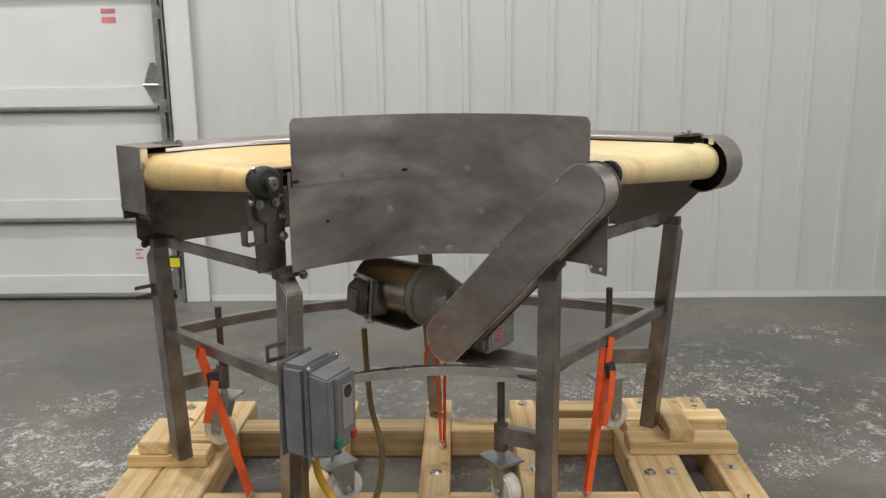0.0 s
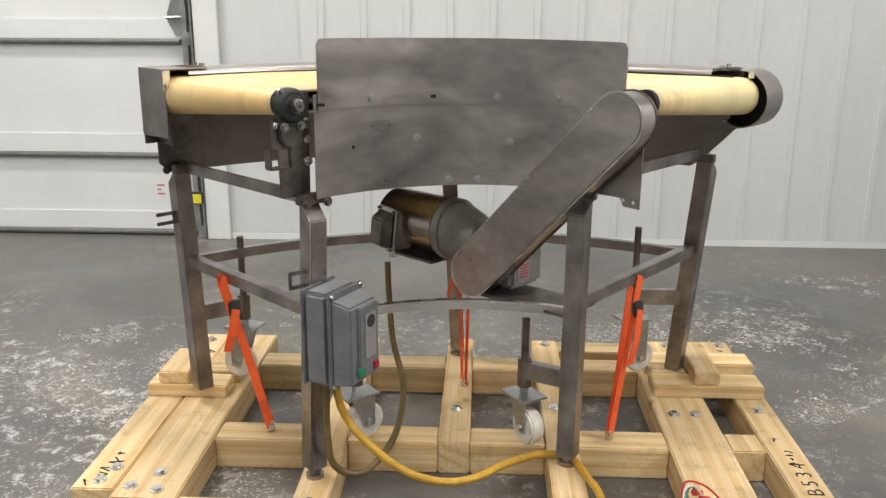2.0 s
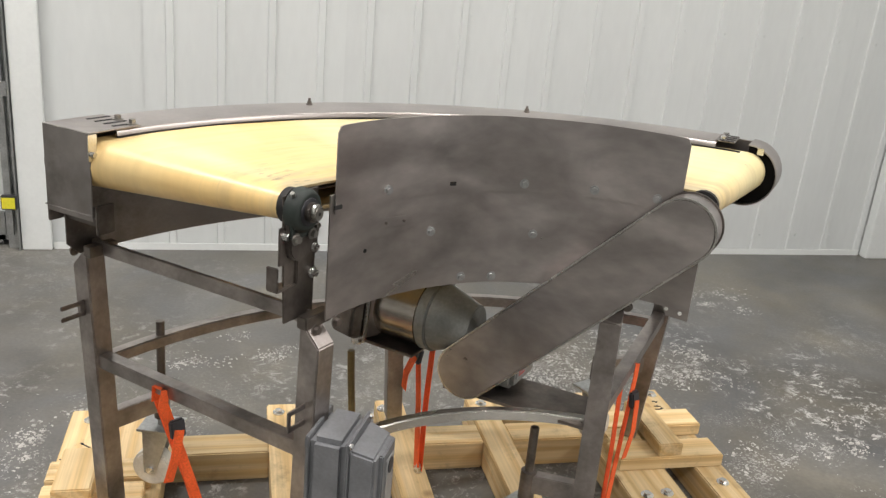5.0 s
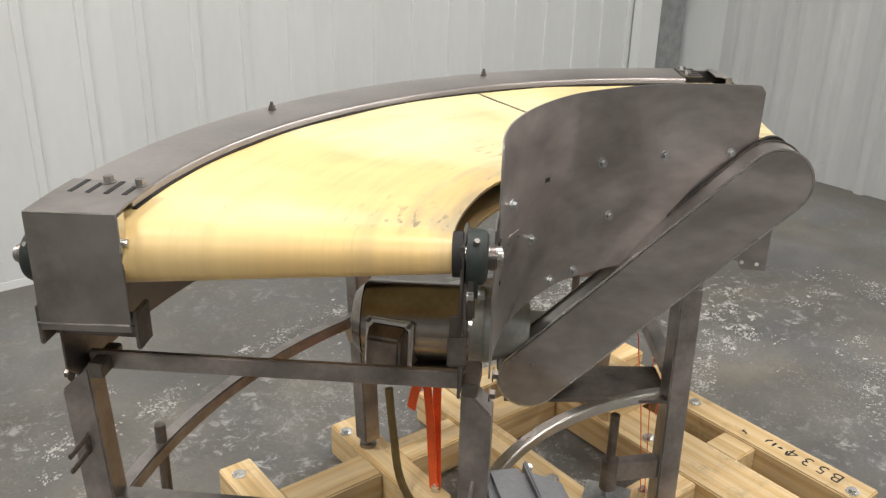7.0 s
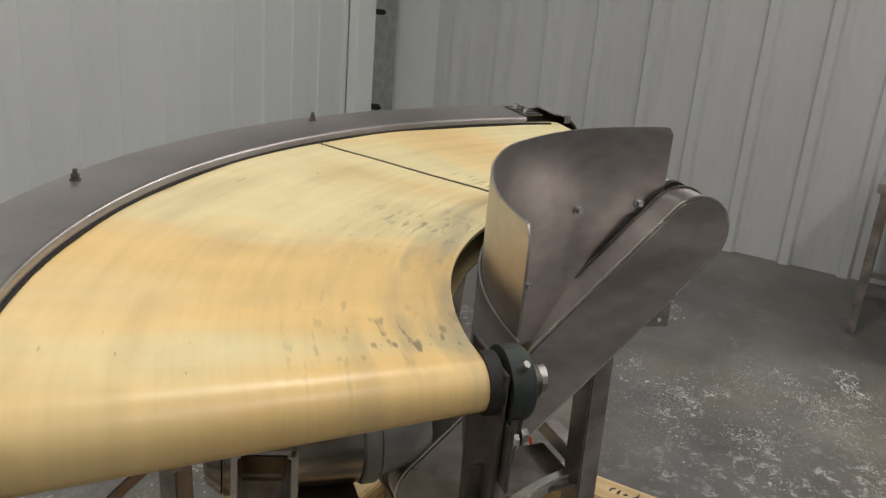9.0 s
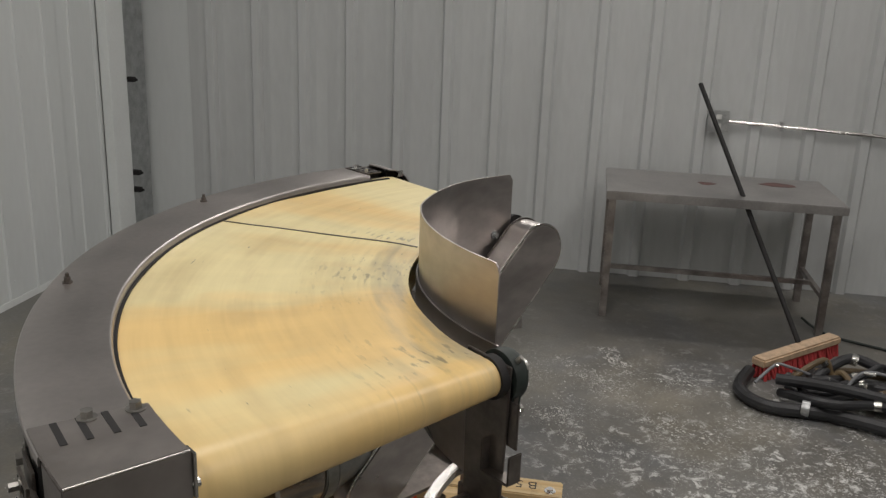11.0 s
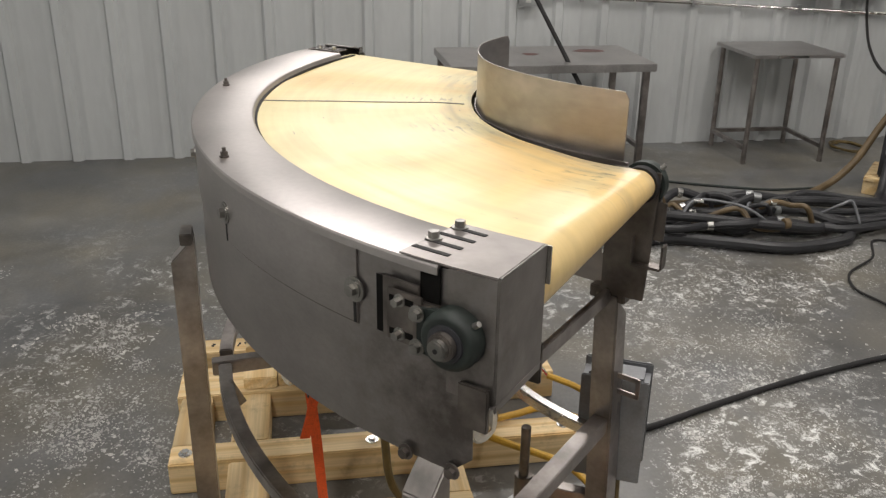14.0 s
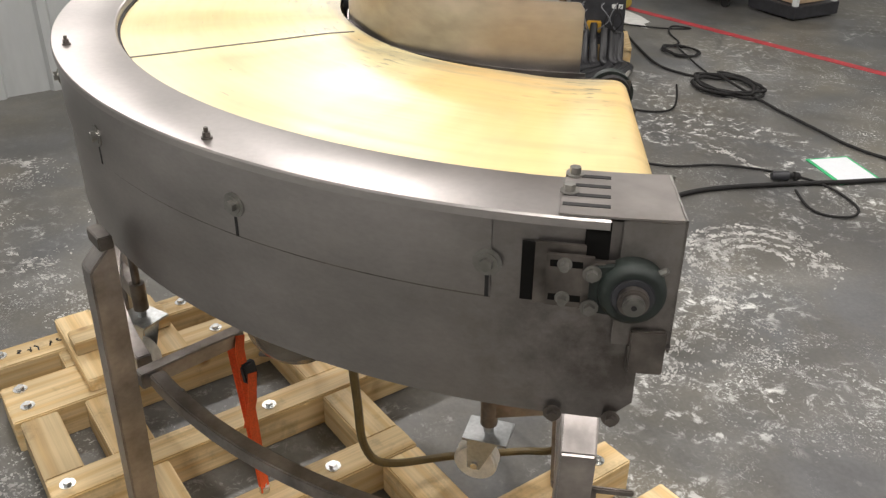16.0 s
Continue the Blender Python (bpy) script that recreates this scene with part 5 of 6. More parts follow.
beam(bm, (0.03, 0.80, 0.515), (0.315, 0.56, 0.515), 0.15, 0.008)
part("drive_shelf", bm, M_DARK, conv, "dark steel drive shelf")

# starter box on the inner left leg
inw = -P(1, 61)
tg = Vector((math.cos(radians(61)), math.sin(radians(61)), 0))
cx_, cy_, _ = on_leg("IL", 0.49)
mb = Matrix((tg, -inw, Vector((0, 0, 1)))).transposed().to_4x4()
mb.translation = Vector((cx_, cy_, 0.512)) + inw * 0.022 - tg * 0.010
bm = bmesh.new()
add_box(bm, mb @ pose(0, -0.004, 0), 0.140, 0.006, 0.25)
add_box(bm, mb @ pose(0.012, 0.011, 0.06), 0.05, 0.026, 0.05)
add_box(bm, mb @ pose(0.012, 0.011, -0.06), 0.05, 0.026, 0.05)
sbox = part("starter_box", bm, M_GREYPAINT, conv, "grey enamelled motor starter box", 0.002)
bm = bmesh.new()
add_box(bm, mb @ pose(0, -0.045, 0), 0.138, 0.075, 0.245)
part("case", bm, M_GREYPAINT, sbox, bevel=0.012)
bm = bmesh.new()
add_box(bm, mb @ pose(0, -0.086, 0), 0.144, 0.008, 0.252)
part("lid_rim", bm, M_GREYPAINT, sbox, bevel=0.003)
bm = bmesh.new()
vs = add_box(bm, mb @ pose(0, -0.115, -0.004), 0.13, 0.052, 0.225)
inv = mb.inverted()
for v in vs:
    l = inv @ v.co
    if l.y < -0.12:
        l.x *= 0.86
        l.z = l.z * 0.90 - 0.004
        v.co = mb @ l
lid = part("lid", bm, M_GREYPAINT, sbox, "grey enamelled lid", 0.005)
bm = bmesh.new()
add_box(bm, mb @ pose(0.012, -0.144, -0.004), 0.082, 0.012, 0.185)
part("raised_panel", bm, M_GREYPAINT, lid, bevel=0.003)
bm = bmesh.new()
add_box(bm, mb @ pose(0.014, -0.1512, 0.008), 0.046, 0.003, 0.115)
part("name_strip", bm, M_PLATE, lid, "pale grey strip", 0.001)
bm = bmesh.new()
rod(bm, mb @ Vector((0.014, -0.153, 0.046)), mb @ Vector((0.014, -0.1545, 0.046)), 0.0165, seg=24)
part("round_badge", bm, M_CHARCOAL, lid, "dark round badge")
for x_, mt, lb in ((-0.026, M_GREENBTN, "small green button"), (0.036, M_REDBTN, "dark red button")):
    bm = bmesh.new()
    add_box(bm, mb @ pose(x_, -0.15, -0.078), 0.022, 0.010, 0.022)
    part("button", bm, mt, lid, lb, 0.002)
for x_ in (-0.062, 0.062):
    for z_ in (-0.118, 0.118):
        bm = bmesh.new()
        rod(bm, mb @ Vector((x_, -0.09, z_)), mb @ Vector((x_, -0.096, z_)), 0.006, seg=10)
        part("screw", bm, M_BOLT, sbox)


# ---- straps, cables on the machine ----
def on_machine(p):
    return M_GROUND @ Vector(p)


def ribbon(bm, pts, width, thick=0.0022, face=None):
    """Flat webbing through the points."""
    pts = [Vector(p) for p in pts]
    rings = []
    for i, p in enumerate(pts):
        w = (pts[min(i + 1, len(pts) - 1)] - pts[max(i - 1, 0)]).normalized()
        n = Vector(face) - Vector(face).dot(w) * w
        n.normalize()
        u = w.cross(n)
        rings.append([p + u * width / 2 + n * thick / 2, p - u * width / 2 + n * thick / 2, p - u * width / 2 - n * thick / 2, p + u * width / 2 - n * thick / 2])
    arc_solid(bm, rings)


def strap(top, bottom, face, label, tail=0.12):
    top, bottom = on_machine(top), on_machine(bottom)
    face = M_MACHINE.to_3x3() @ Vector(face)
    th = tagged(new("ratchet_strap"), label, "strap", "orange tie-down straps")
    n = face.normalized()
    sidev = n.cross(Vector((0, 0, 1))).normalized()
    bm = bmesh.new()
    ribbon(bm, [bottom + n * 0.006 + sidev * 0.002, bottom.lerp(top, 0.5) + n * 0.012 + sidev * 0.003, top + n * 0.022 + sidev * 0.010 + Vector((0, 0, -0.01)), top + n * 0.018 + Vector((0, 0, 0.021)), top - n * 0.018 + Vector((0, 0, 0.021)), top - n * 0.022 + Vector((0, 0, -0.02))], 0.025, face=n)
    part("webbing", bm, M_ORANGE, th)
    bm = bmesh.new()
    ribbon(bm, [bottom - n * 0.004 - sidev * 0.002, bottom.lerp(top, 0.5) - n * 0.010 - sidev * 0.003, top - n * 0.0225 - sidev * 0.006 + Vector((0, 0, -0.02))], 0.025, face=n)
    part("webbing", bm, M_ORANGE, th)
    b0 = top.lerp(bottom, 0.16) + n * 0.026
    bm = bmesh.new()
    add_box(bm, Matrix.Translation(b0) @ pose(0, 0, 0, 12, 0, math.degrees(math.atan2(sidev.y, sidev.x))), 0.036, 0.016, 0.045)
    part("buckle", bm, M_CHARCOAL, th, "dark cam buckle", 0.004)
    bm = bmesh.new()
    ribbon(bm, [b0 + n * 0.010, b0 + n * 0.022 + sidev * 0.02 - Vector((0, 0, tail * 0.5)), b0 + n * 0.016 + sidev * 0.035 - Vector((0, 0, tail))], 0.025, face=n)
    part("loose_tail", bm, M_ORANGE, th)
    bm = bmesh.new()
    rod(bm, bottom - Vector((0, 0, 0.006)), bottom + Vector((0, 0, 0.012)), 0.013, seg=12)
    rod(bm, bottom + Vector((0, 0, 0.012)), bottom + Vector((0, 0, 0.02)), 0.009, seg=6)
    part("eye_bolt", bm, M_BOLT, th, "zinc eye bolt")
    return th


strap((-0.676, 0.762, 0.552), (-0.557, 0.727, 0.108), (0.55, -0.83, 0), "orange tie-down strap from a tie bar to the pallet")
strap((0.514, 0.752, 0.552), (0.441, 0.655, 0.108), (0.57, -0.82, 0), "orange tie-down strap with dark buckle and loose tail", 0.16)
strap((0.032, 1.050, 0.548), (0.034, 1.025, 0.108), (-0.95, -0.31, 0), "orange tie-down strap on the middle skid")

cable = tagged(new("yellow_power_cable"), "yellow power cable hanging from the starter box", "cable")
bm = bmesh.new()
sweep(bm, [on_machine(p) for p in ((-0.330, 0.432, 0.405), (-0.318, 0.426, 0.325), (-0.284, 0.418, 0.262), (-0.227, 0.363, 0.23), (-0.17, 0.355, 0.185), (-0.113, 0.346, 0.16), (-0.041, 0.346, 0.145), (0.034, 0.372, 0.142), (0.115, 0.444, 0.138), (0.2, 0.511, 0.126), (0.259, 0.537, 0.116), (0.309, 0.51, 0.115), (0.336, 0.402, 0.114), (0.35, 0.319, 0.112), (0.385, 0.16, 0.03), (0.44, 0.08, 0.02), (0.49, 0.14, 0.075), (0.535, 0.24, 0.112))], 0.0105, 10)
part("sheath", bm, M_YELLOWCABLE, cable)
for i, (mt, lab, ex, ey) in enumerate(((M_GREYPAINT, "grey wire", 0.56, 0.31), (M_GREENBTN, "green wire", 0.595, 0.325), (M_WHITEBAR, "white wire", 0.605, 0.295), (M_RED, "red wire", 0.645, 0.285))):
    bm = bmesh.new()
    sweep(bm, [on_machine(p) for p in ((0.535, 0.24, 0.112), (0.55, 0.255 + 0.01 * i, 0.135 + 0.012 * i), ((0.55 + ex) / 2, (0.255 + ey) / 2 + 0.01, 0.145 + 0.008 * i), (ex, ey, 0.125))], 0.0028, 6)
    w = part("wire", bm, mt, cable, lab)
    if i in (1, 2, 3):
        bm = bmesh.new()
        rod(bm, on_machine((ex - 0.006, ey - 0.004, 0.123)), on_machine((ex + 0.02, ey + 0.012, 0.113)), 0.009, 0.006, seg=10)
        part("wire_nut", bm, M_RED, w, "red wire nut")
cable2 = tagged(new("motor_cable"), "brown sheathed cable from motor to starter box", "cable")
bm = bmesh.new()
j0 = jx - Vector((0, 0, 0.03))
sweep(bm, [on_machine(p) for p in (tuple(j0), (j0.x + 0.004, j0.y - 0.01, 0.46), (j0.x + 0.015, j0.y - 0.03, 0.32), (-0.163, 0.80, 0.20), (-0.185, 0.62, 0.135), (-0.26, 0.46, 0.112),
                                   (-0.335, 0.42, 0.15), (-0.352, 0.41, 0.25), (-0.350, 0.412, 0.41))], 0.0095, 10)
part("sheath", bm, M_BROWNCABLE, cable2)


# ---- things along the east wall ----
def steel_table(x0, x1, y0, y1, z, label, thin=False, stains=()):
    th = tagged(new("steel_table"), label, "table", "steel tables by the wall")
    bm = bmesh.new()
    t = 0.022 if thin else 0.045
    add_box(bm, pose((x0 + x1) / 2, (y0 + y1) / 2, z - t / 2), x1 - x0, y1 - y0, t)
    part("tabletop", bm, M_TABLE, th, "", 0.004)
    ix = 0.03 if thin else 0.07
    w = 0.032 if thin else 0.037
    cs = [(x0 + ix, y0 + 0.035), (x1 - 0.04, y0 + 0.035), (x0 + ix, y1 - 0.035), (x1 - 0.04, y1 - 0.035)]
    for cx, cy in cs:
        bm = bmesh.new()
        if thin:
            rod(bm, (cx, cy, 0), (cx, cy, z - t), w / 2, seg=14)
        else:
            add_box(bm, pose(cx, cy, (z - t) / 2), w, w, z - t)
        part("leg", bm, M_TUBE, th, "", 0.0 if thin else 0.003)
    zr = 0.10 if thin else 0.20
    for a, c in ((0, 1), (2, 3)):
        bm = bmesh.new()
        beam(bm, (*cs[a], zr), (*cs[c], zr), 0.024, 0.024)
        part("side_rail", bm, M_TUBE, th)
    bm = bmesh.new()
    xm = cs[1][0] if thin else (cs[0][0] + cs[1][0]) / 2
    beam(bm, (xm, cs[0][1], zr), (xm, cs[2][1], zr), 0.024, 0.024)
    part("long_rail", bm, M_TUBE, th)
    for sx, sy, sr in stains:
        bm = bmesh.new()
        rnd = random.Random(int(sx * 100))
        prism(bm, [(sr * rnd.uniform(0.6, 1.1) * math.cos(a * 0.5236), 1.5 * sr * rnd.uniform(0.6, 1.1) * math.sin(a * 0.5236)) for a in range(12)], pose(sx, sy, z + 0.0006), 0.0012)
        part("stain", bm, M_RUSTSTAIN, th, "red brown stain")
    if thin:
        bm = bmesh.new()
        add_box(bm, pose(x0 - 0.003, (y0 + y1) / 2 + 0.05, z - 0.011), 0.004, 0.2, 0.014)
        part("edge_strip", bm, M_BRIGHT, th, "bright edge strip")
    return th


steel_table(2.82, 3.47, -1.065, 0.115, 0.70, "worn stainless work table with red stains", stains=((3.27, -0.80, 0.07), (3.19, -0.42, 0.04)))
steel_table(3.09, 3.62, -2.40, -1.80, 0.69, "small thin-topped steel table on tube legs", thin=True)

broom = tagged(new("push_broom"), "push broom with red bristles, black handle leaning on a table", "broom")
bm = bmesh.new()
h0, h1 = Vector((2.49, -0.838, 0.10)), Vector((3.30, -0.34, 1.22))
rod(bm, h0, h1, 0.0125, seg=12)
part("handle", bm, M_BLACK, broom, "black handle")
mbm = pose(2.445, -0.83, 0.078, 0, 0, math.degrees(math.atan2(-0.455, 0.44)))
bm = bmesh.new()
add_box(bm, mbm, 0.60, 0.075, 0.04)
part("block", bm, M_BROOMWOOD, broom, "pale wooden block", 0.008)
bm = bmesh.new()
rnd = random.Random(4)
for i in range(40):
    for j in range(4):
        x0, y0 = -0.285 + 0.57 * i / 39, -0.026 + 0.052 * j / 3
        rod(bm, mbm @ Vector((x0, y0, -0.018)), mbm @ Vector((x0 + rnd.uniform(-0.015, 0.015), y0 * 1.5 + rnd.uniform(-0.01, 0.01), -0.077)), 0.0055, 0.009, seg=5)
tagged(part("bristles", bm, M_BRISTLE, broom, "red bristles"), kind="stuff")


def hose_thing(name, label, cat, pts, radius, mat, bands=()):
    th = tagged(new(name), label, cat)
    if radius > 0.03:
        radius *= 0.68
        pts = [(px, py, max(radius, pz - 0.014)) for px, py, pz in pts]
    bm = bmesh.new()
    sweep(bm, pts, radius, 10)
    part("tube", bm, mat, th)
    for i, (p, q, mt) in enumerate(bands):
        bm = bmesh.new()
        rod(bm, p, q, radius * 1.15, seg=14)
        part("clamp", bm, mt, th, "band clamp", 0.002)
    return th


# heap of hoses and leads between broom and power unit
MW = pose(2.46, -2.53, 0, 0, 0, -42) @ Matrix.Scale(0.9, 4)


def to_unit(off, high=0.24):
    """The last bend of a hose, up into the front of the power unit."""
    return [tuple(MW @ Vector(p)) for p in ((-0.46, off * 1.3, 0.035), (-0.33, off, 0.05), (-0.245, off, 0.13), (-0.175, off, high))]


hose_thing("hose", "thick black hose lying on the floor", "hose", [(2.23, -0.58, 0.05), (2.03, -0.51, 0.045), (1.88, -0.60, 0.045), (1.85, -0.83, 0.05), (1.75, -1.09, 0.05), (1.67, -1.35, 0.045), (1.73, -1.66, 0.045), (1.88, -1.83, 0.045)] + to_unit(-0.14, 0.22), 0.042, M_HOSE,
           [((1.86, -0.73, 0.05), (1.85, -0.76, 0.05), M_GALV)])
hose_thing("hose", "thick black hose lying on the floor", "hose", [(2.20, -0.74, 0.05), (2.07, -0.87, 0.05), (2.01, -1.14, 0.05), (1.93, -1.35, 0.05), (1.87, -1.57, 0.05), (1.94, -1.76, 0.05)] + to_unit(-0.06), 0.038, M_HOSE,
           [((2.04, -1.03, 0.05), (2.03, -1.07, 0.05), M_GALV)])
hose_thing("hose", "thick black hose lying on the floor", "hose", [(2.05, -0.66, 0.10), (1.97, -0.87, 0.12), (1.89, -1.14, 0.11), (1.81, -1.40, 0.10), (1.88, -1.66, 0.06)] + to_unit(0.02, 0.28), 0.036, M_HOSE,
           [((1.81, -1.37, 0.10), (1.81, -1.40, 0.10), M_TANHOSE)])
hose_thing("hose", "tan ribbed hose lying on the floor", "hose", [(2.25, -0.79, 0.05), (2.33, -1.05, 0.05), (2.29, -1.35, 0.05), (2.29, -1.61, 0.045)] + [tuple(MW @ Vector(p)) for p in ((-0.30, 0.46, 0.05), (-0.16, 0.33, 0.2), (-0.06, 0.235, 0.42), (0.0, 0.16, 0.58))], 0.031, M_TANHOSE)
hose_thing("hose", "thick black hose lying on the floor", "hose", [(2.37, -1.18, 0.04), (2.41, -1.48, 0.045), (2.29, -1.74, 0.05)] + to_unit(0.10, 0.2), 0.034, M_HOSE)
heap_rnd = random.Random(21)
for i in range(6):
    x0 = 1.89 + 0.075 * i
    pts = [(x0 + 0.15, -0.68 - 0.05 * i, 0.03)]
    for k in range(6):
        y = -0.83 - 0.19 * k
        pts.append((x0 + heap_rnd.uniform(-0.09, 0.07), y, 0.03 + heap_rnd.uniform(0.0, 0.09)))
    pts += to_unit(-0.17 + 0.06 * i, 0.2 + 0.02 * (i % 3))
    hose_thing("hose", "black hose in the heap on the floor", "hose", pts, 0.020 + 0.004 * (i % 2), M_HOSE,
               [(pts[2], tuple(Vector(pts[2]).lerp(Vector(pts[3]), 0.15)), M_BRIGHT), (pts[4], tuple(Vector(pts[4]).lerp(Vector(pts[5]), 0.2)), M_GALV)])
lead_rnd = random.Random(11)
for i in range(10):
    y0 = -0.58 - 0.10 * i
    pts = [(2.07 + lead_rnd.uniform(-0.14, 0.12), y0 + lead_rnd.uniform(-0.05, 0.05), 0.06)]
    for k in range(4):
        pts.append((pts[-1][0] + lead_rnd.uniform(-0.14, 0.10), pts[-1][1] - lead_rnd.uniform(0.03, 0.16), lead_rnd.uniform(0.06, 0.17)))
    pts = [(max(1.86, min(2.4, px)), py, pz) for px, py, pz in pts]
    pts[-1] = (pts[-1][0], pts[-1][1], 0.05)
    hose_thing("cable_lead", ("pale grey lead tangled in the hose heap", "tan lead tangled in the hose heap", "black lead tangled in the hose heap")[i % 3], "cable", pts, (0.007, 0.014, 0.012)[i % 3],
               (M_GREYPAINT, M_TANHOSE, M_HOSE)[i % 3], [(pts[1], tuple(Vector(pts[1]).lerp(Vector(pts[2]), 0.3)), M_BRIGHT)])
hose_thing("garden_cord", "thin dark green cord on the floor", "cable", [(3.05, -0.98, 0.03), (2.9, -1.06, 0.008), (2.78, -1.24, 0.008), (2.66, -1.5, 0.008), (2.58, -1.75, 0.008), (2.52, -1.98, 0.03)], 0.007, M_GREEN)

welder = tagged(new("power_unit"), "black louvred power unit with gauges on a timber base", "power unit")
bm = bmesh.new()
for dx in (-0.16, 0.16):
    add_box(bm, MW @ pose(dx, 0, 0.045), 0.09, 0.50, 0.09)
part("base_timber", bm, M_WOOD, welder, "pale timber base", 0.004)
bm = bmesh.new()
add_box(bm, MW @ pose(0, 0, 0.102), 0.44, 0.50, 0.024)
part("base_board", bm, M_WOOD, welder, "pale timber board", 0.003)
bm = bmesh.new()
add_box(bm, MW @ pose(0, 0, 0.29), 0.34, 0.37, 0.35)
part("lower_cabinet", bm, M_CHARCOAL, welder, "", 0.01)
bm = bmesh.new()
vs = add_box(bm, MW @ pose(0.03, 0.02, 0.60), 0.26, 0.27, 0.27)
part("upper_cabinet", bm, M_CHARCOAL, welder, "", 0.02)
for i in range(7):
    for yy in (-0.07, 0.07):
        bm = bmesh.new()
        add_box(bm, MW @ pose(-0.1035, 0.02 + yy, 0.51 + 0.03 * i, 0, 25, 0), 0.010, 0.10, 0.006)
        part("louvre", bm, M_BLACK, welder)
for yy, zz in ((-0.15, 0.38), (-0.105, 0.38)):
    bm = bmesh.new()
    add_box(bm, MW @ pose(-0.173, yy, zz), 0.006, 0.03, 0.03)
    part("gauge", bm, M_WHITEBAR, welder, "white dial gauge")
bm = bmesh.new()
add_box(bm, MW @ pose(-0.172, 0.0, 0.445), 0.006, 0.35, 0.025)
part("trim_strip", bm, M_GREENSTRIP, welder, "faded green strip")
bm = bmesh.new()
add_box(bm, MW @ pose(-0.175, 0.02, 0.24), 0.03, 0.10, 0.08)
part("valve_block", bm, M_YELLOWCABLE, welder, "brass valve block", 0.006)
wr = random.Random(6)
for i in range(8):
    bm = bmesh.new()
    y0, z0 = wr.uniform(-0.16, 0.16), wr.uniform(0.3, 0.43)
    sweep(bm, [MW @ Vector(p) for p in ((-0.165, y0, z0), (-0.21, y0 + 0.02, z0 - 0.02), (-0.23, y0 + wr.uniform(-0.08, 0.08), z0 - 0.1), (-0.19, y0 + wr.uniform(-0.1, 0.1), 0.2), (-0.165, y0 * 0.7, 0.17))], 0.0038, 6)
    part("lead", bm, (M_GREYPAINT, M_BLACK, M_GREYPAINT)[i % 3], welder)

bin_ = tagged(new("plastic_jug"), "tan plastic jug standing by the wall", "jug")
bm = bmesh.new()
rod(bm, (3.16, -3.30, 0.0), (3.16, -3.30, 0.30), 0.10, 0.10, seg=20)
rod(bm, (3.16, -3.30, 0.30), (3.16, -3.30, 0.38), 0.10, 0.03, seg=20)
part("body", bm, M_TANHOSE, bin_, "", 0.012)
bm = bmesh.new()
rod(bm, (3.16, -3.30, 0.38), (3.16, -3.30, 0.41), 0.028, seg=16)
part("cap", bm, M_TANHOSE, bin_)


def coil_points(cx, cy, r, turns, seed_n, squash=0.8, z=0.012):
    rnd = random.Random(seed_n)
    pts = []
    for k in range(int(turns * 9)):
        a = k * 2 * math.pi / 9
        rr = r * (0.75 + 0.35 * rnd.random())
        pts.append((cx + rr * math.cos(a), cy + squash * rr * math.sin(a), z + 0.004 * (k // 9) + 0.004 * rnd.random()))
    return pts


hose_thing("extension_cord", "dull yellow brown extension cord coiled by the wall", "cable", coil_points(3.36, -2.72, 0.13, 4, 3), 0.006, M_BROWNCABLE)
hose_thing("floor_cable", "black power cord coiled loosely on the floor", "cable",
           [(2.88, -3.18, 0.012), (2.40, -2.87, 0.012), (2.03, -2.67, 0.012), (1.80, -2.66, 0.012)] + coil_points(1.51, -2.68, 0.21, 6, 5) + [(1.18, -2.62, 0.012), (0.99, -2.56, 0.012), (0.78, -2.50, 0.012), (0.59, -2.45, 0.012), (0.39, -2.45, 0.012), (0.0, -2.55, 0.012), (-0.6, -2.8, 0.012)], 0.0078, M_BLACK)
hose_thing("floor_cable", "thin black cord in a small loose coil on the floor", "cable",
           [(2.88, -3.20, 0.009), (2.62, -3.36, 0.009), (2.50, -3.52, 0.009), (2.62, -3.46, 0.009), (2.50, -3.30, 0.009), (2.30, -3.17, 0.009)] + coil_points(2.15, -3.02, 0.14, 3, 9, z=0.009) + [(1.90, -2.88, 0.009), (1.75, -2.80, 0.009)], 0.0055, M_BLACK)
hose_thing("floor_cable", "thick black power cord with a plug joint lying across the floor", "cable",
           [(0.32, 0.06, 0.012), (0.355, -0.12, 0.012), (0.445, -0.37, 0.012), (0.55, -0.69, 0.012), (0.62, -0.95, 0.012), (0.67, -1.18, 0.012), (0.67, -1.32, 0.012), (0.65, -1.44, 0.012), (0.59, -1.59, 0.012), (0.47, -1.82, 0.012), (0.35, -2.02, 0.014), (0.22, -2.24, 0.014), (0.0, -2.40, 0.012), (-0.7, -2.6, 0.012)], 0.0105, M_BLACK)
hose_thing("signal_cord", "thin black cord looping over the floor", "cable",
           [(1.70, -2.47, 0.009), (1.50, -2.24, 0.009), (1.43, -2.09, 0.009), (1.52, -1.97, 0.009), (1.70, -1.94, 0.009), (1.76, -1.84, 0.009), (1.56, -1.70, 0.009), (1.41, -1.49, 0.009), (1.25, -1.41, 0.009), (1.11, -1.44, 0.009), (1.00, -1.47, 0.009), (0.89, -1.56, 0.009), (0.81, -1.71, 0.009), (0.68, -1.83, 0.009),
            (0.59, -1.88, 0.009), (0.48, -1.93, 0.009), (0.37, -1.94, 0.009), (0.24, -1.90, 0.009), (0.15, -1.84, 0.009), (0.13, -1.75, 0.009), (0.20, -1.68, 0.009), (0.29, -1.69, 0.009), (0.42, -1.79, 0.009)], 0.0055, M_BLACK)
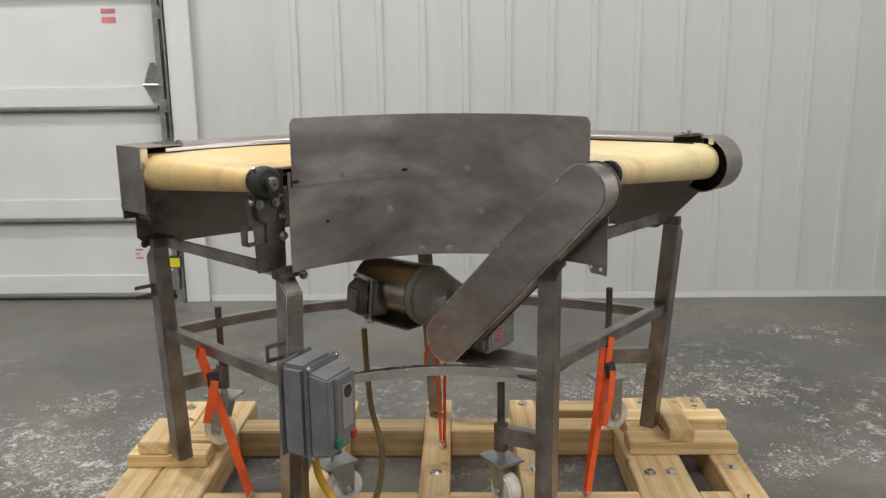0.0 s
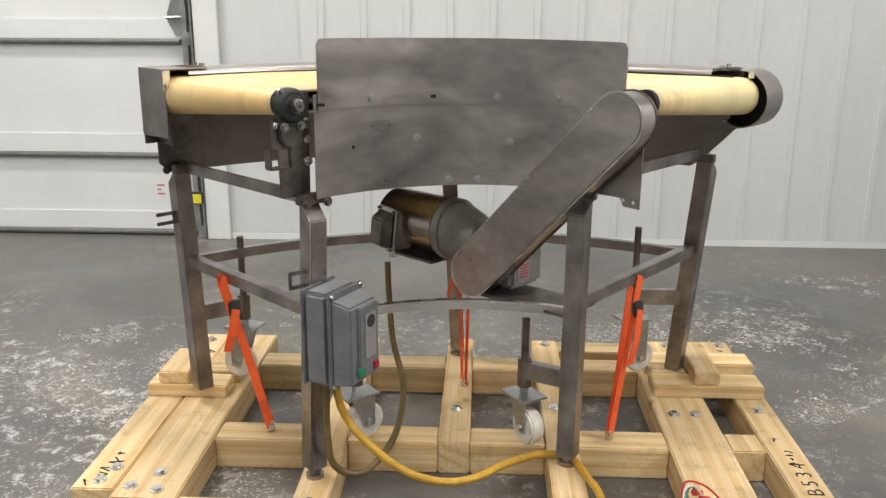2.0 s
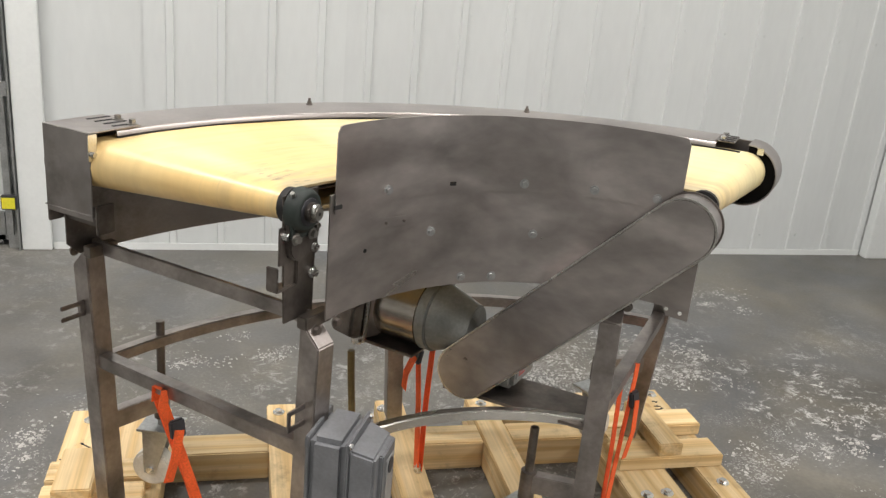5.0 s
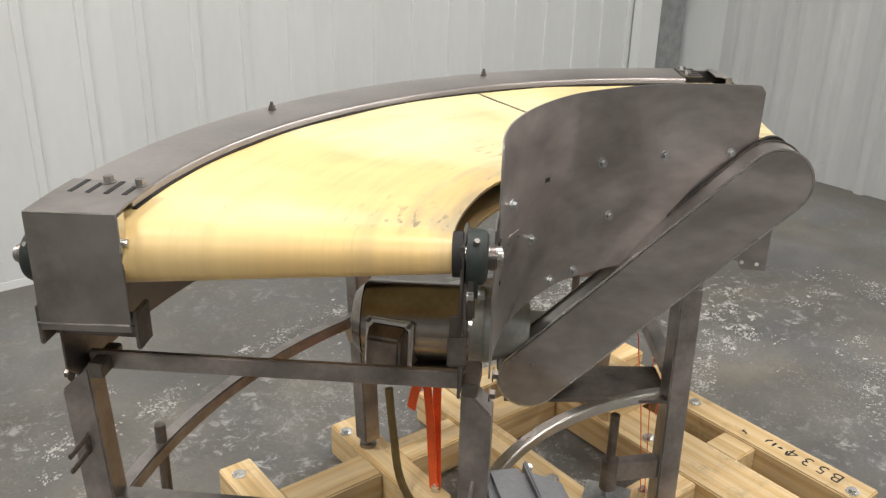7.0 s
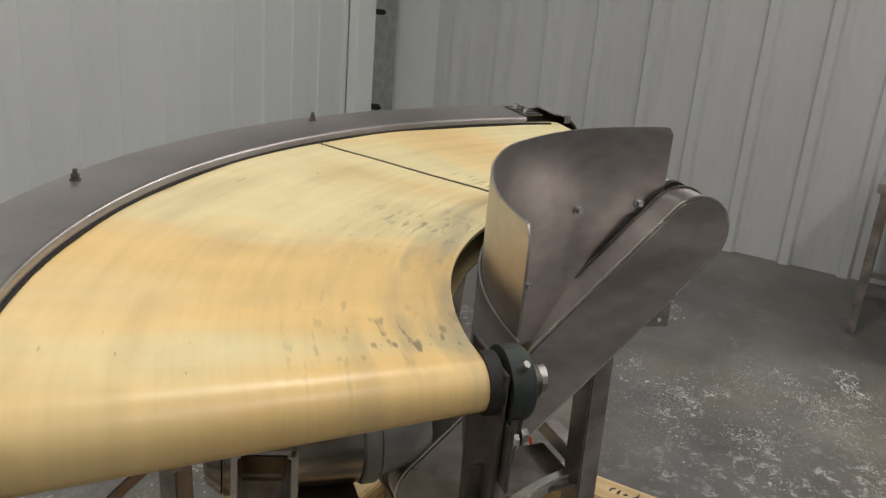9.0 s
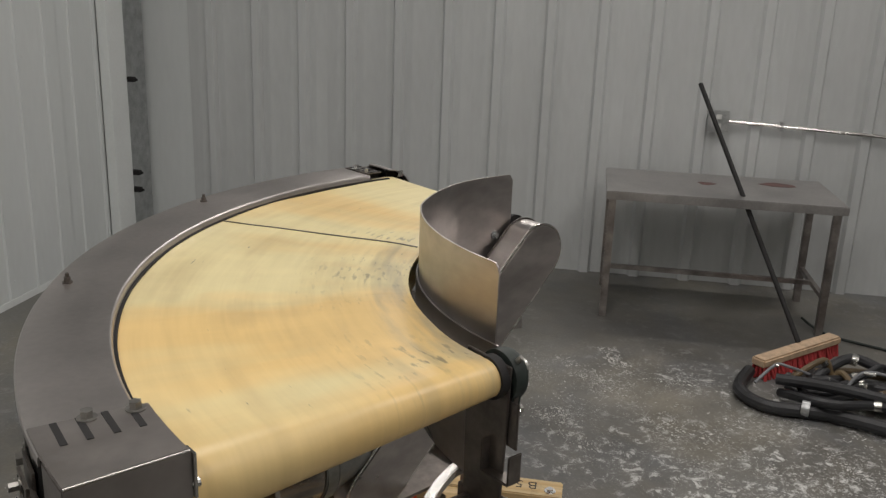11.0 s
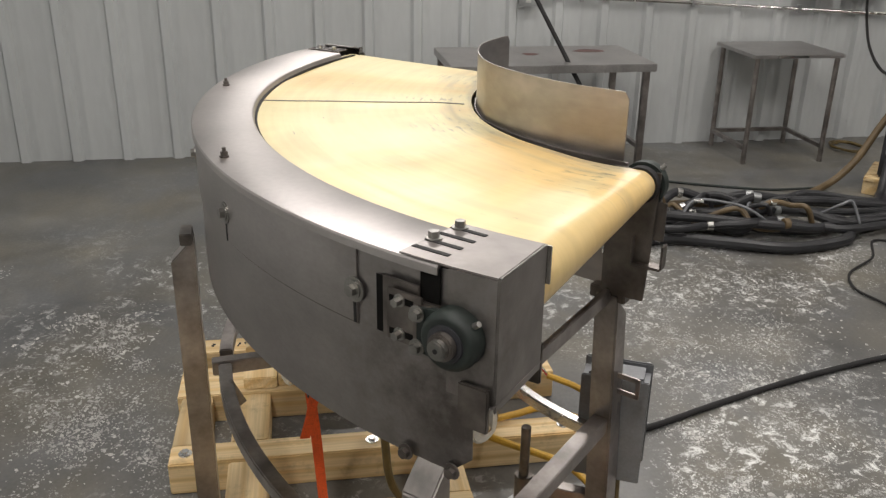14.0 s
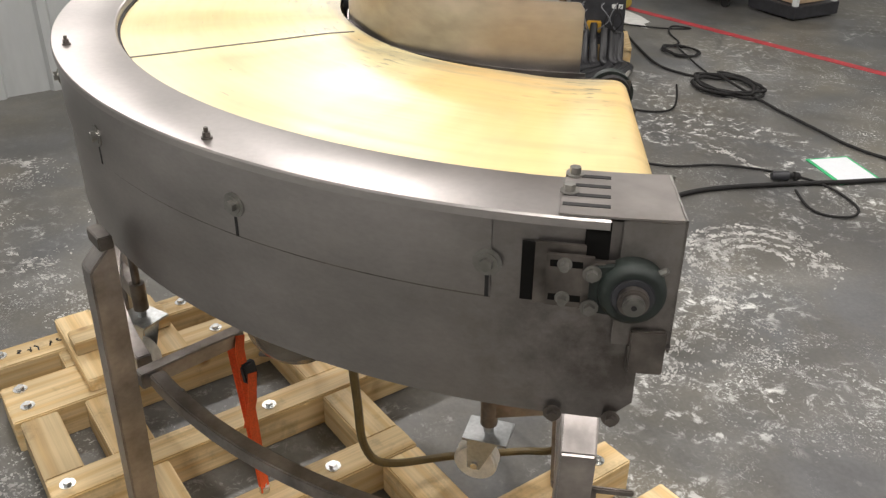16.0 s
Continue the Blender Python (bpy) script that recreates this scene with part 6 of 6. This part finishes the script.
# plug and socket joined in line beside the thick cord
plug = tagged(new("plug_joint"), "black rubber plug and socket joined on the floor", "plug")
bm = bmesh.new()
rod(bm, (0.555, -1.80, 0.024), (0.512, -1.865, 0.024), 0.020, 0.023, seg=18)
part("plug_body", bm, M_CHARCOAL, plug, bevel=0.004)
bm = bmesh.new()
rod(bm, (0.512, -1.865, 0.024), (0.500, -1.883, 0.024), 0.015, seg=16)
rod(bm, (0.500, -1.883, 0.022), (0.484, -1.907, 0.022), 0.021, 0.016, seg=18)
part("socket_body", bm, M_BLACK, plug, "black rubber socket", 0.003)

sheet = tagged(new("floor_sign"), "white sheet with bright green border lying on the floor", "sign")
MS = pose(0.435, -2.175, 0, 0, 0, 65)
bm = bmesh.new()
add_box(bm, MS @ pose(0, 0, 0.003), 0.215, 0.285, 0.004)
part("border", bm, M_GREENEDGE, sheet, "bright green border")
bm = bmesh.new()
add_box(bm, MS @ pose(0, 0, 0.0065), 0.185, 0.255, 0.002)
part("sheet", bm, M_PAPER, sheet)

# white residue on the concrete: clusters of flakes, and swirls left by a broom
def residue():
    rnd = random.Random(31)
    flakes = []
    patches = [(-1.50, 1.55, 0.20, 5), (-1.18, 0.90, 0.15, 25), (-1.55, 1.22, 0.26, 0), (1.24, 1.65, 0.20, 0), (1.20, 1.00, 0.20, 35),
               (1.75, 2.45, 0.25, 0), (0.25, 2.10, 0.35, 5), (-0.55, 1.88, 0.35, 20), (2.35, 1.00, 0.35, -35), (1.70, 0.60, 0.32, 30),
               (0.60, 1.72, 0.36, 15), (0.62, -0.52, 0.34, 25), (0.15, -0.25, 0.22, 0), (-0.15, -0.72, 0.36, -25), (1.45, -0.30, 0.42, 10),
               (1.60, 0.26, 0.22, 20), (1.86, 0.50, 0.16, -10), (2.00, 0.08, 0.22, 40),
               (0.52, 1.70, 0.22, 10), (0.85, 1.60, 0.22, -10), (0.42, 1.42, 0.12, 30), (-1.24, 1.30, 0.25, 60)]
    for cx, cy, size, turn in patches:
        co, si = math.cos(radians(turn)), math.sin(radians(turn))
        cores = [(rnd.gauss(0, size * 0.55), rnd.gauss(0, size * 0.22), rnd.uniform(0.02, 0.08)) for _ in range(9)]
        for _ in range(430):
            u, v, sp = rnd.choice(cores)
            u, v = u + rnd.gauss(0, sp), v + rnd.gauss(0, sp * 0.6)
            flakes.append((cx + co * u - si * v, cy + si * u + co * v, min(0.012, 0.0017 + rnd.expovariate(1 / 0.0017)), rnd.uniform(0, 6.3), rnd.uniform(0.4, 0.9)))
    # loose single flakes, strewn thinly
    for x0, x1, y0, y1, count in ((-0.1, 1.7, -1.3, -0.1, 1500), (0.2, 1.6, 1.42, 2.1, 700), (-1.7, -1.0, 0.5, 1.7, 350)):
        for _ in range(count):
            flakes.append((rnd.triangular(x0, x1), rnd.triangular(y0, y1), min(0.011, 0.0016 + rnd.expovariate(1 / 0.0021)), rnd.uniform(0, 6.3), rnd.uniform(0.4, 0.9)))
    # broom swirls
    for _ in range(900):
        r, a = 0.12 + 0.055 * rnd.randrange(4) + rnd.gauss(0, 0.009), radians(rnd.gauss(-40, 48))
        flakes.append((0.12 + r * math.cos(a), -1.14 + r * math.sin(a), min(0.02, 0.002 + rnd.expovariate(1 / 0.0033)), a + 1.57 + rnd.gauss(0, 0.5), rnd.uniform(0.3, 0.8)))
    # smears that end in scattered flakes
    for x0, y0, x1, y1, wide, count in ((0.36, -1.10, -0.04, -0.76, 0.035, 700), (0.02, -0.62, -0.20, -0.30, 0.06, 420), (0.97, -1.90, 0.56, -1.86, 0.016, 420),
                                        (0.20, -1.42, -0.10, -1.30, 0.03, 380), (1.95, 1.35, 1.45, 1.02, 0.05, 420), (1.12, 1.62, 1.42, 1.86, 0.05, 420), (2.78, 1.02, 2.58, 0.82, 0.03, 260), (2.48, 0.06, 2.10, -0.02, 0.03, 300)):
        turn = math.atan2(y1 - y0, x1 - x0)
        knots = [(rnd.random(), rnd.gauss(0, wide), rnd.uniform(0.3, 1.0)) for _ in range(34)]
        for _ in range(int(count * 0.75)):
            u, v, sp = rnd.choice(knots)
            u, v = u + rnd.gauss(0, 0.05 * sp), v + rnd.gauss(0, wide * 0.6 * sp)
            flakes.append((x0 + (x1 - x0) * u - v * math.sin(turn), y0 + (y1 - y0) * u + v * math.cos(turn), min(0.018, 0.0025 + rnd.expovariate(1 / 0.0032)), turn + rnd.gauss(0, 0.5), 0.4))
    bm = bmesh.new()
    for x, y, s, a, flat in flakes:
        n = 6
        top, low = [], []
        high = rnd.uniform(0.0004, 0.0022)
        for k in range(n):
            w = 2 * math.pi * k / n
            q = s * rnd.uniform(0.6, 1.1)
            u, v = q * math.cos(w), q * flat * math.sin(w)
            px, py = x + u * math.cos(a) - v * math.sin(a), y + u * math.sin(a) + v * math.cos(a)
            top.append(bm.verts.new((px, py, high)))
            low.append(bm.verts.new((x + (px - x) * 1.08, y + (py - y) * 1.08, 0.0)))
        bm.faces.new(top)
        for k in range(n):
            bm.faces.new((low[k], low[(k + 1) % n], top[(k + 1) % n], top[k]))
    return bm


tagged(part("floor_residue", residue(), M_FLAKE), "white dried residue flakes scattered on the concrete", "floor residue", kind="stuff")

# painted line and things further off
bm = bmesh.new()
beam(bm, (3.6, -3.60, 0.001), (-2.0, -3.83, 0.001), 0.07, 0.002)
tagged(part("floor_line", bm, material("red_floor_paint", (0.45, 0.04, 0.05), 0.5, 0, 9, 0.25, 60, 0.2, 0.02)), "worn red painted line on the floor", "floor marking", kind="structure")
bm = bmesh.new()
prism(bm, [(0.35 * math.cos(a * 0.4488) * (0.7 + 0.5 * ((a * 7) % 5) / 5), 0.12 * math.sin(a * 0.4488) * (0.7 + 0.5 * ((a * 3) % 4) / 4)) for a in range(14)], pose(3.05, -3.42, 0.0004, 0, 0, -20), 0.0012)
tagged(part("spill", bm, M_WHITEBAR), "dried white spill on the floor", "spill", kind="structure")

# yellow jug that leans by the wall, with its dark wand
jug = tagged(new("sprayer_jug"), "dull yellow sprayer jug leaning beside the power unit", "sprayer")
M_JUG = material("dull_yellow_plastic", (0.42, 0.34, 0.06), 0.5, 0.0, 9, 0.25, 90, 0.1, 0.05)
foot, lean = Vector((3.24, -3.58, 0.0)), Vector((0.06, 0.17, 1.0)).normalized()
side_a = lean.cross(Vector((1, 0, 0))).normalized()
side_b = lean.cross(side_a)
bm = bmesh.new()
rings = []
for up, rad in ((0.0, 0.074), (0.012, 0.082), (0.10, 0.084), (0.19, 0.078), (0.26, 0.066), (0.305, 0.048), (0.325, 0.03), (0.33, 0.012)):
    rings.append([bm.verts.new(foot + lean * (up + 0.014) + (side_a * math.cos(k * 0.3142) + side_b * math.sin(k * 0.3142)) * rad) for k in range(20)])
for lo, hi in zip(rings, rings[1:]):
    for k in range(20):
        bm.faces.new((lo[k], lo[(k + 1) % 20], hi[(k + 1) % 20], hi[k])).smooth = True
bm.faces.new(rings[0][::-1])
bm.faces.new(rings[-1])
bmesh.ops.recalc_face_normals(bm, faces=bm.faces)
part("jug", bm, M_JUG, jug)
bm = bmesh.new()
rod(bm, foot + lean * 0.335, foot + lean * 0.375, 0.026, 0.02, seg=14)
part("cap", bm, M_CHARCOAL, jug, "dark screw cap", 0.003)
bm = bmesh.new()
rod(bm, foot + lean * 0.375, foot + lean * 0.52, 0.009, seg=10)
part("wand", bm, M_RED, jug, "dark red handle")

unit = tagged(new("louvred_unit"), "long grey louvred machine housing on castors", "machine")
MU = pose(3.1, -4.5, 0, 0, 0, -8)
bm = bmesh.new()
add_box(bm, MU @ pose(0, 0, 0.42), 0.75, 0.45, 0.70)
part("housing", bm, M_GALV, unit, "", 0.006)
for i in range(16):
    bm = bmesh.new()
    add_box(bm, MU @ pose(-0.34 + 0.042 * i, 0.2265, 0.42), 0.014, 0.006, 0.5)
    part("louvre", bm, M_PANELGREY, unit)
for dx in (-0.32, 0.32):
    bm = bmesh.new()
    rod(bm, MU @ Vector((dx, 0.17, 0.04)), MU @ Vector((dx, 0.20, 0.04)), 0.04, seg=16)
    part("castor", bm, M_BLACK, unit)
cart = tagged(new("framed_cart"), "white framed cart with dark base on the floor", "cart")
MC = pose(2.42, -4.57, 0, 0, 0, -8)
for dx in (-0.2, 0.2):
    for dy in (-0.2, 0.2):
        bm = bmesh.new()
        add_box(bm, MC @ pose(dx, dy, 0.45), 0.035, 0.035, 0.75)
        part("post", bm, M_TRIM, cart)
bm = bmesh.new()
add_box(bm, MC @ pose(0, 0, 0.06), 0.46, 0.46, 0.09)
part("base", bm, M_CHARCOAL, cart, "", 0.005)
bm = bmesh.new()
add_box(bm, MC @ pose(0, 0, 0.84), 0.46, 0.46, 0.03)
part("top", bm, M_TRIM, cart, "", 0.004)
bm = bmesh.new()
add_box(bm, MC @ pose(-0.06, 0.02, 0.22), 0.24, 0.3, 0.22)
part("carton", bm, M_BROOMWOOD, cart, "brown carton", 0.004)

# wall services
outlet = tagged(new("outlet_box"), "galvanised outlet box on the wall", "outlet")
WX = X_E - 0.031
bm = bmesh.new()
add_box(bm, pose(WX - 0.025, -0.495, 0.99), 0.05, 0.11, 0.115)
part("box", bm, M_GALV, outlet, "", 0.004)
bm = bmesh.new()
add_box(bm, pose(WX - 0.052, -0.495, 0.99), 0.004, 0.118, 0.122)
part("cover", bm, M_GALV, outlet, "", 0.001)
for dz in (-0.026, 0.026):
    bm = bmesh.new()
    add_box(bm, pose(WX - 0.0555, -0.495, 0.99 + dz), 0.004, 0.034, 0.03)
    part("socket", bm, M_WHITEBAR, outlet, "pale socket", 0.002)
conduit = tagged(new("conduit"), "thin galvanised conduit along the wall", "conduit")
bm = bmesh.new()
sweep(bm, [(WX - 0.02, -0.55, 0.99), (WX - 0.018, -1.5, 0.945), (WX - 0.018, -2.6, 0.885), (WX - 0.018, -4.2, 0.80)], 0.0115, 10)
part("pipe", bm, M_BRIGHT, conduit)
for yy, zz in ((-0.85, 0.976), (-1.6, 0.94), (-2.35, 0.90), (-3.1, 0.86)):
    bm = bmesh.new()
    add_box(bm, pose(WX - 0.014, yy, zz), 0.032, 0.02, 0.05)
    part("clip", bm, M_GALV, conduit)


def panel_box(y0, y1, z0, z1, dpt, label):
    th = tagged(new("electrical_panel"), label, "electrical panel", "wall panels")
    bm = bmesh.new()
    box_between(bm, WX - dpt, WX, y0, y1, z0, z1)
    part("case", bm, M_PANELGREY, th, "", 0.005)
    bm = bmesh.new()
    box_between(bm, WX - dpt - 0.006, WX - dpt - 0.0005, y0 + 0.03, y1 - 0.03, z0 + 0.03, z1 - 0.03)
    part("door", bm, M_PANELGREY, th, "", 0.002)
    bm = bmesh.new()
    box_between(bm, WX - dpt - 0.02, WX - dpt - 0.0065, y1 - 0.075, y1 - 0.05, (z0 + z1) / 2 - 0.05, (z0 + z1) / 2 + 0.03)
    part("handle", bm, M_BLACK, th, "black handle")


panel_box(-2.58, -2.31, 1.0, 1.75, 0.16, "tall grey electrical panel on the wall")
panel_box(-2.93, -2.66, 1.0, 1.62, 0.14, "grey electrical panel with handle on the wall")
drop = tagged(new("drop_cord"), "black cord hanging from a wall panel to the power unit", "cable")
bm = bmesh.new()
sweep(bm, [(WX - 0.05, -2.80, 1.02), (WX - 0.15, -2.76, 0.86), (3.2, -2.62, 0.72), (2.85, -2.48, 0.64), (2.5, -2.36, 0.66), (2.36, -2.30, 0.725)], 0.009, 8)
part("sheath", bm, M_BLACK, drop)
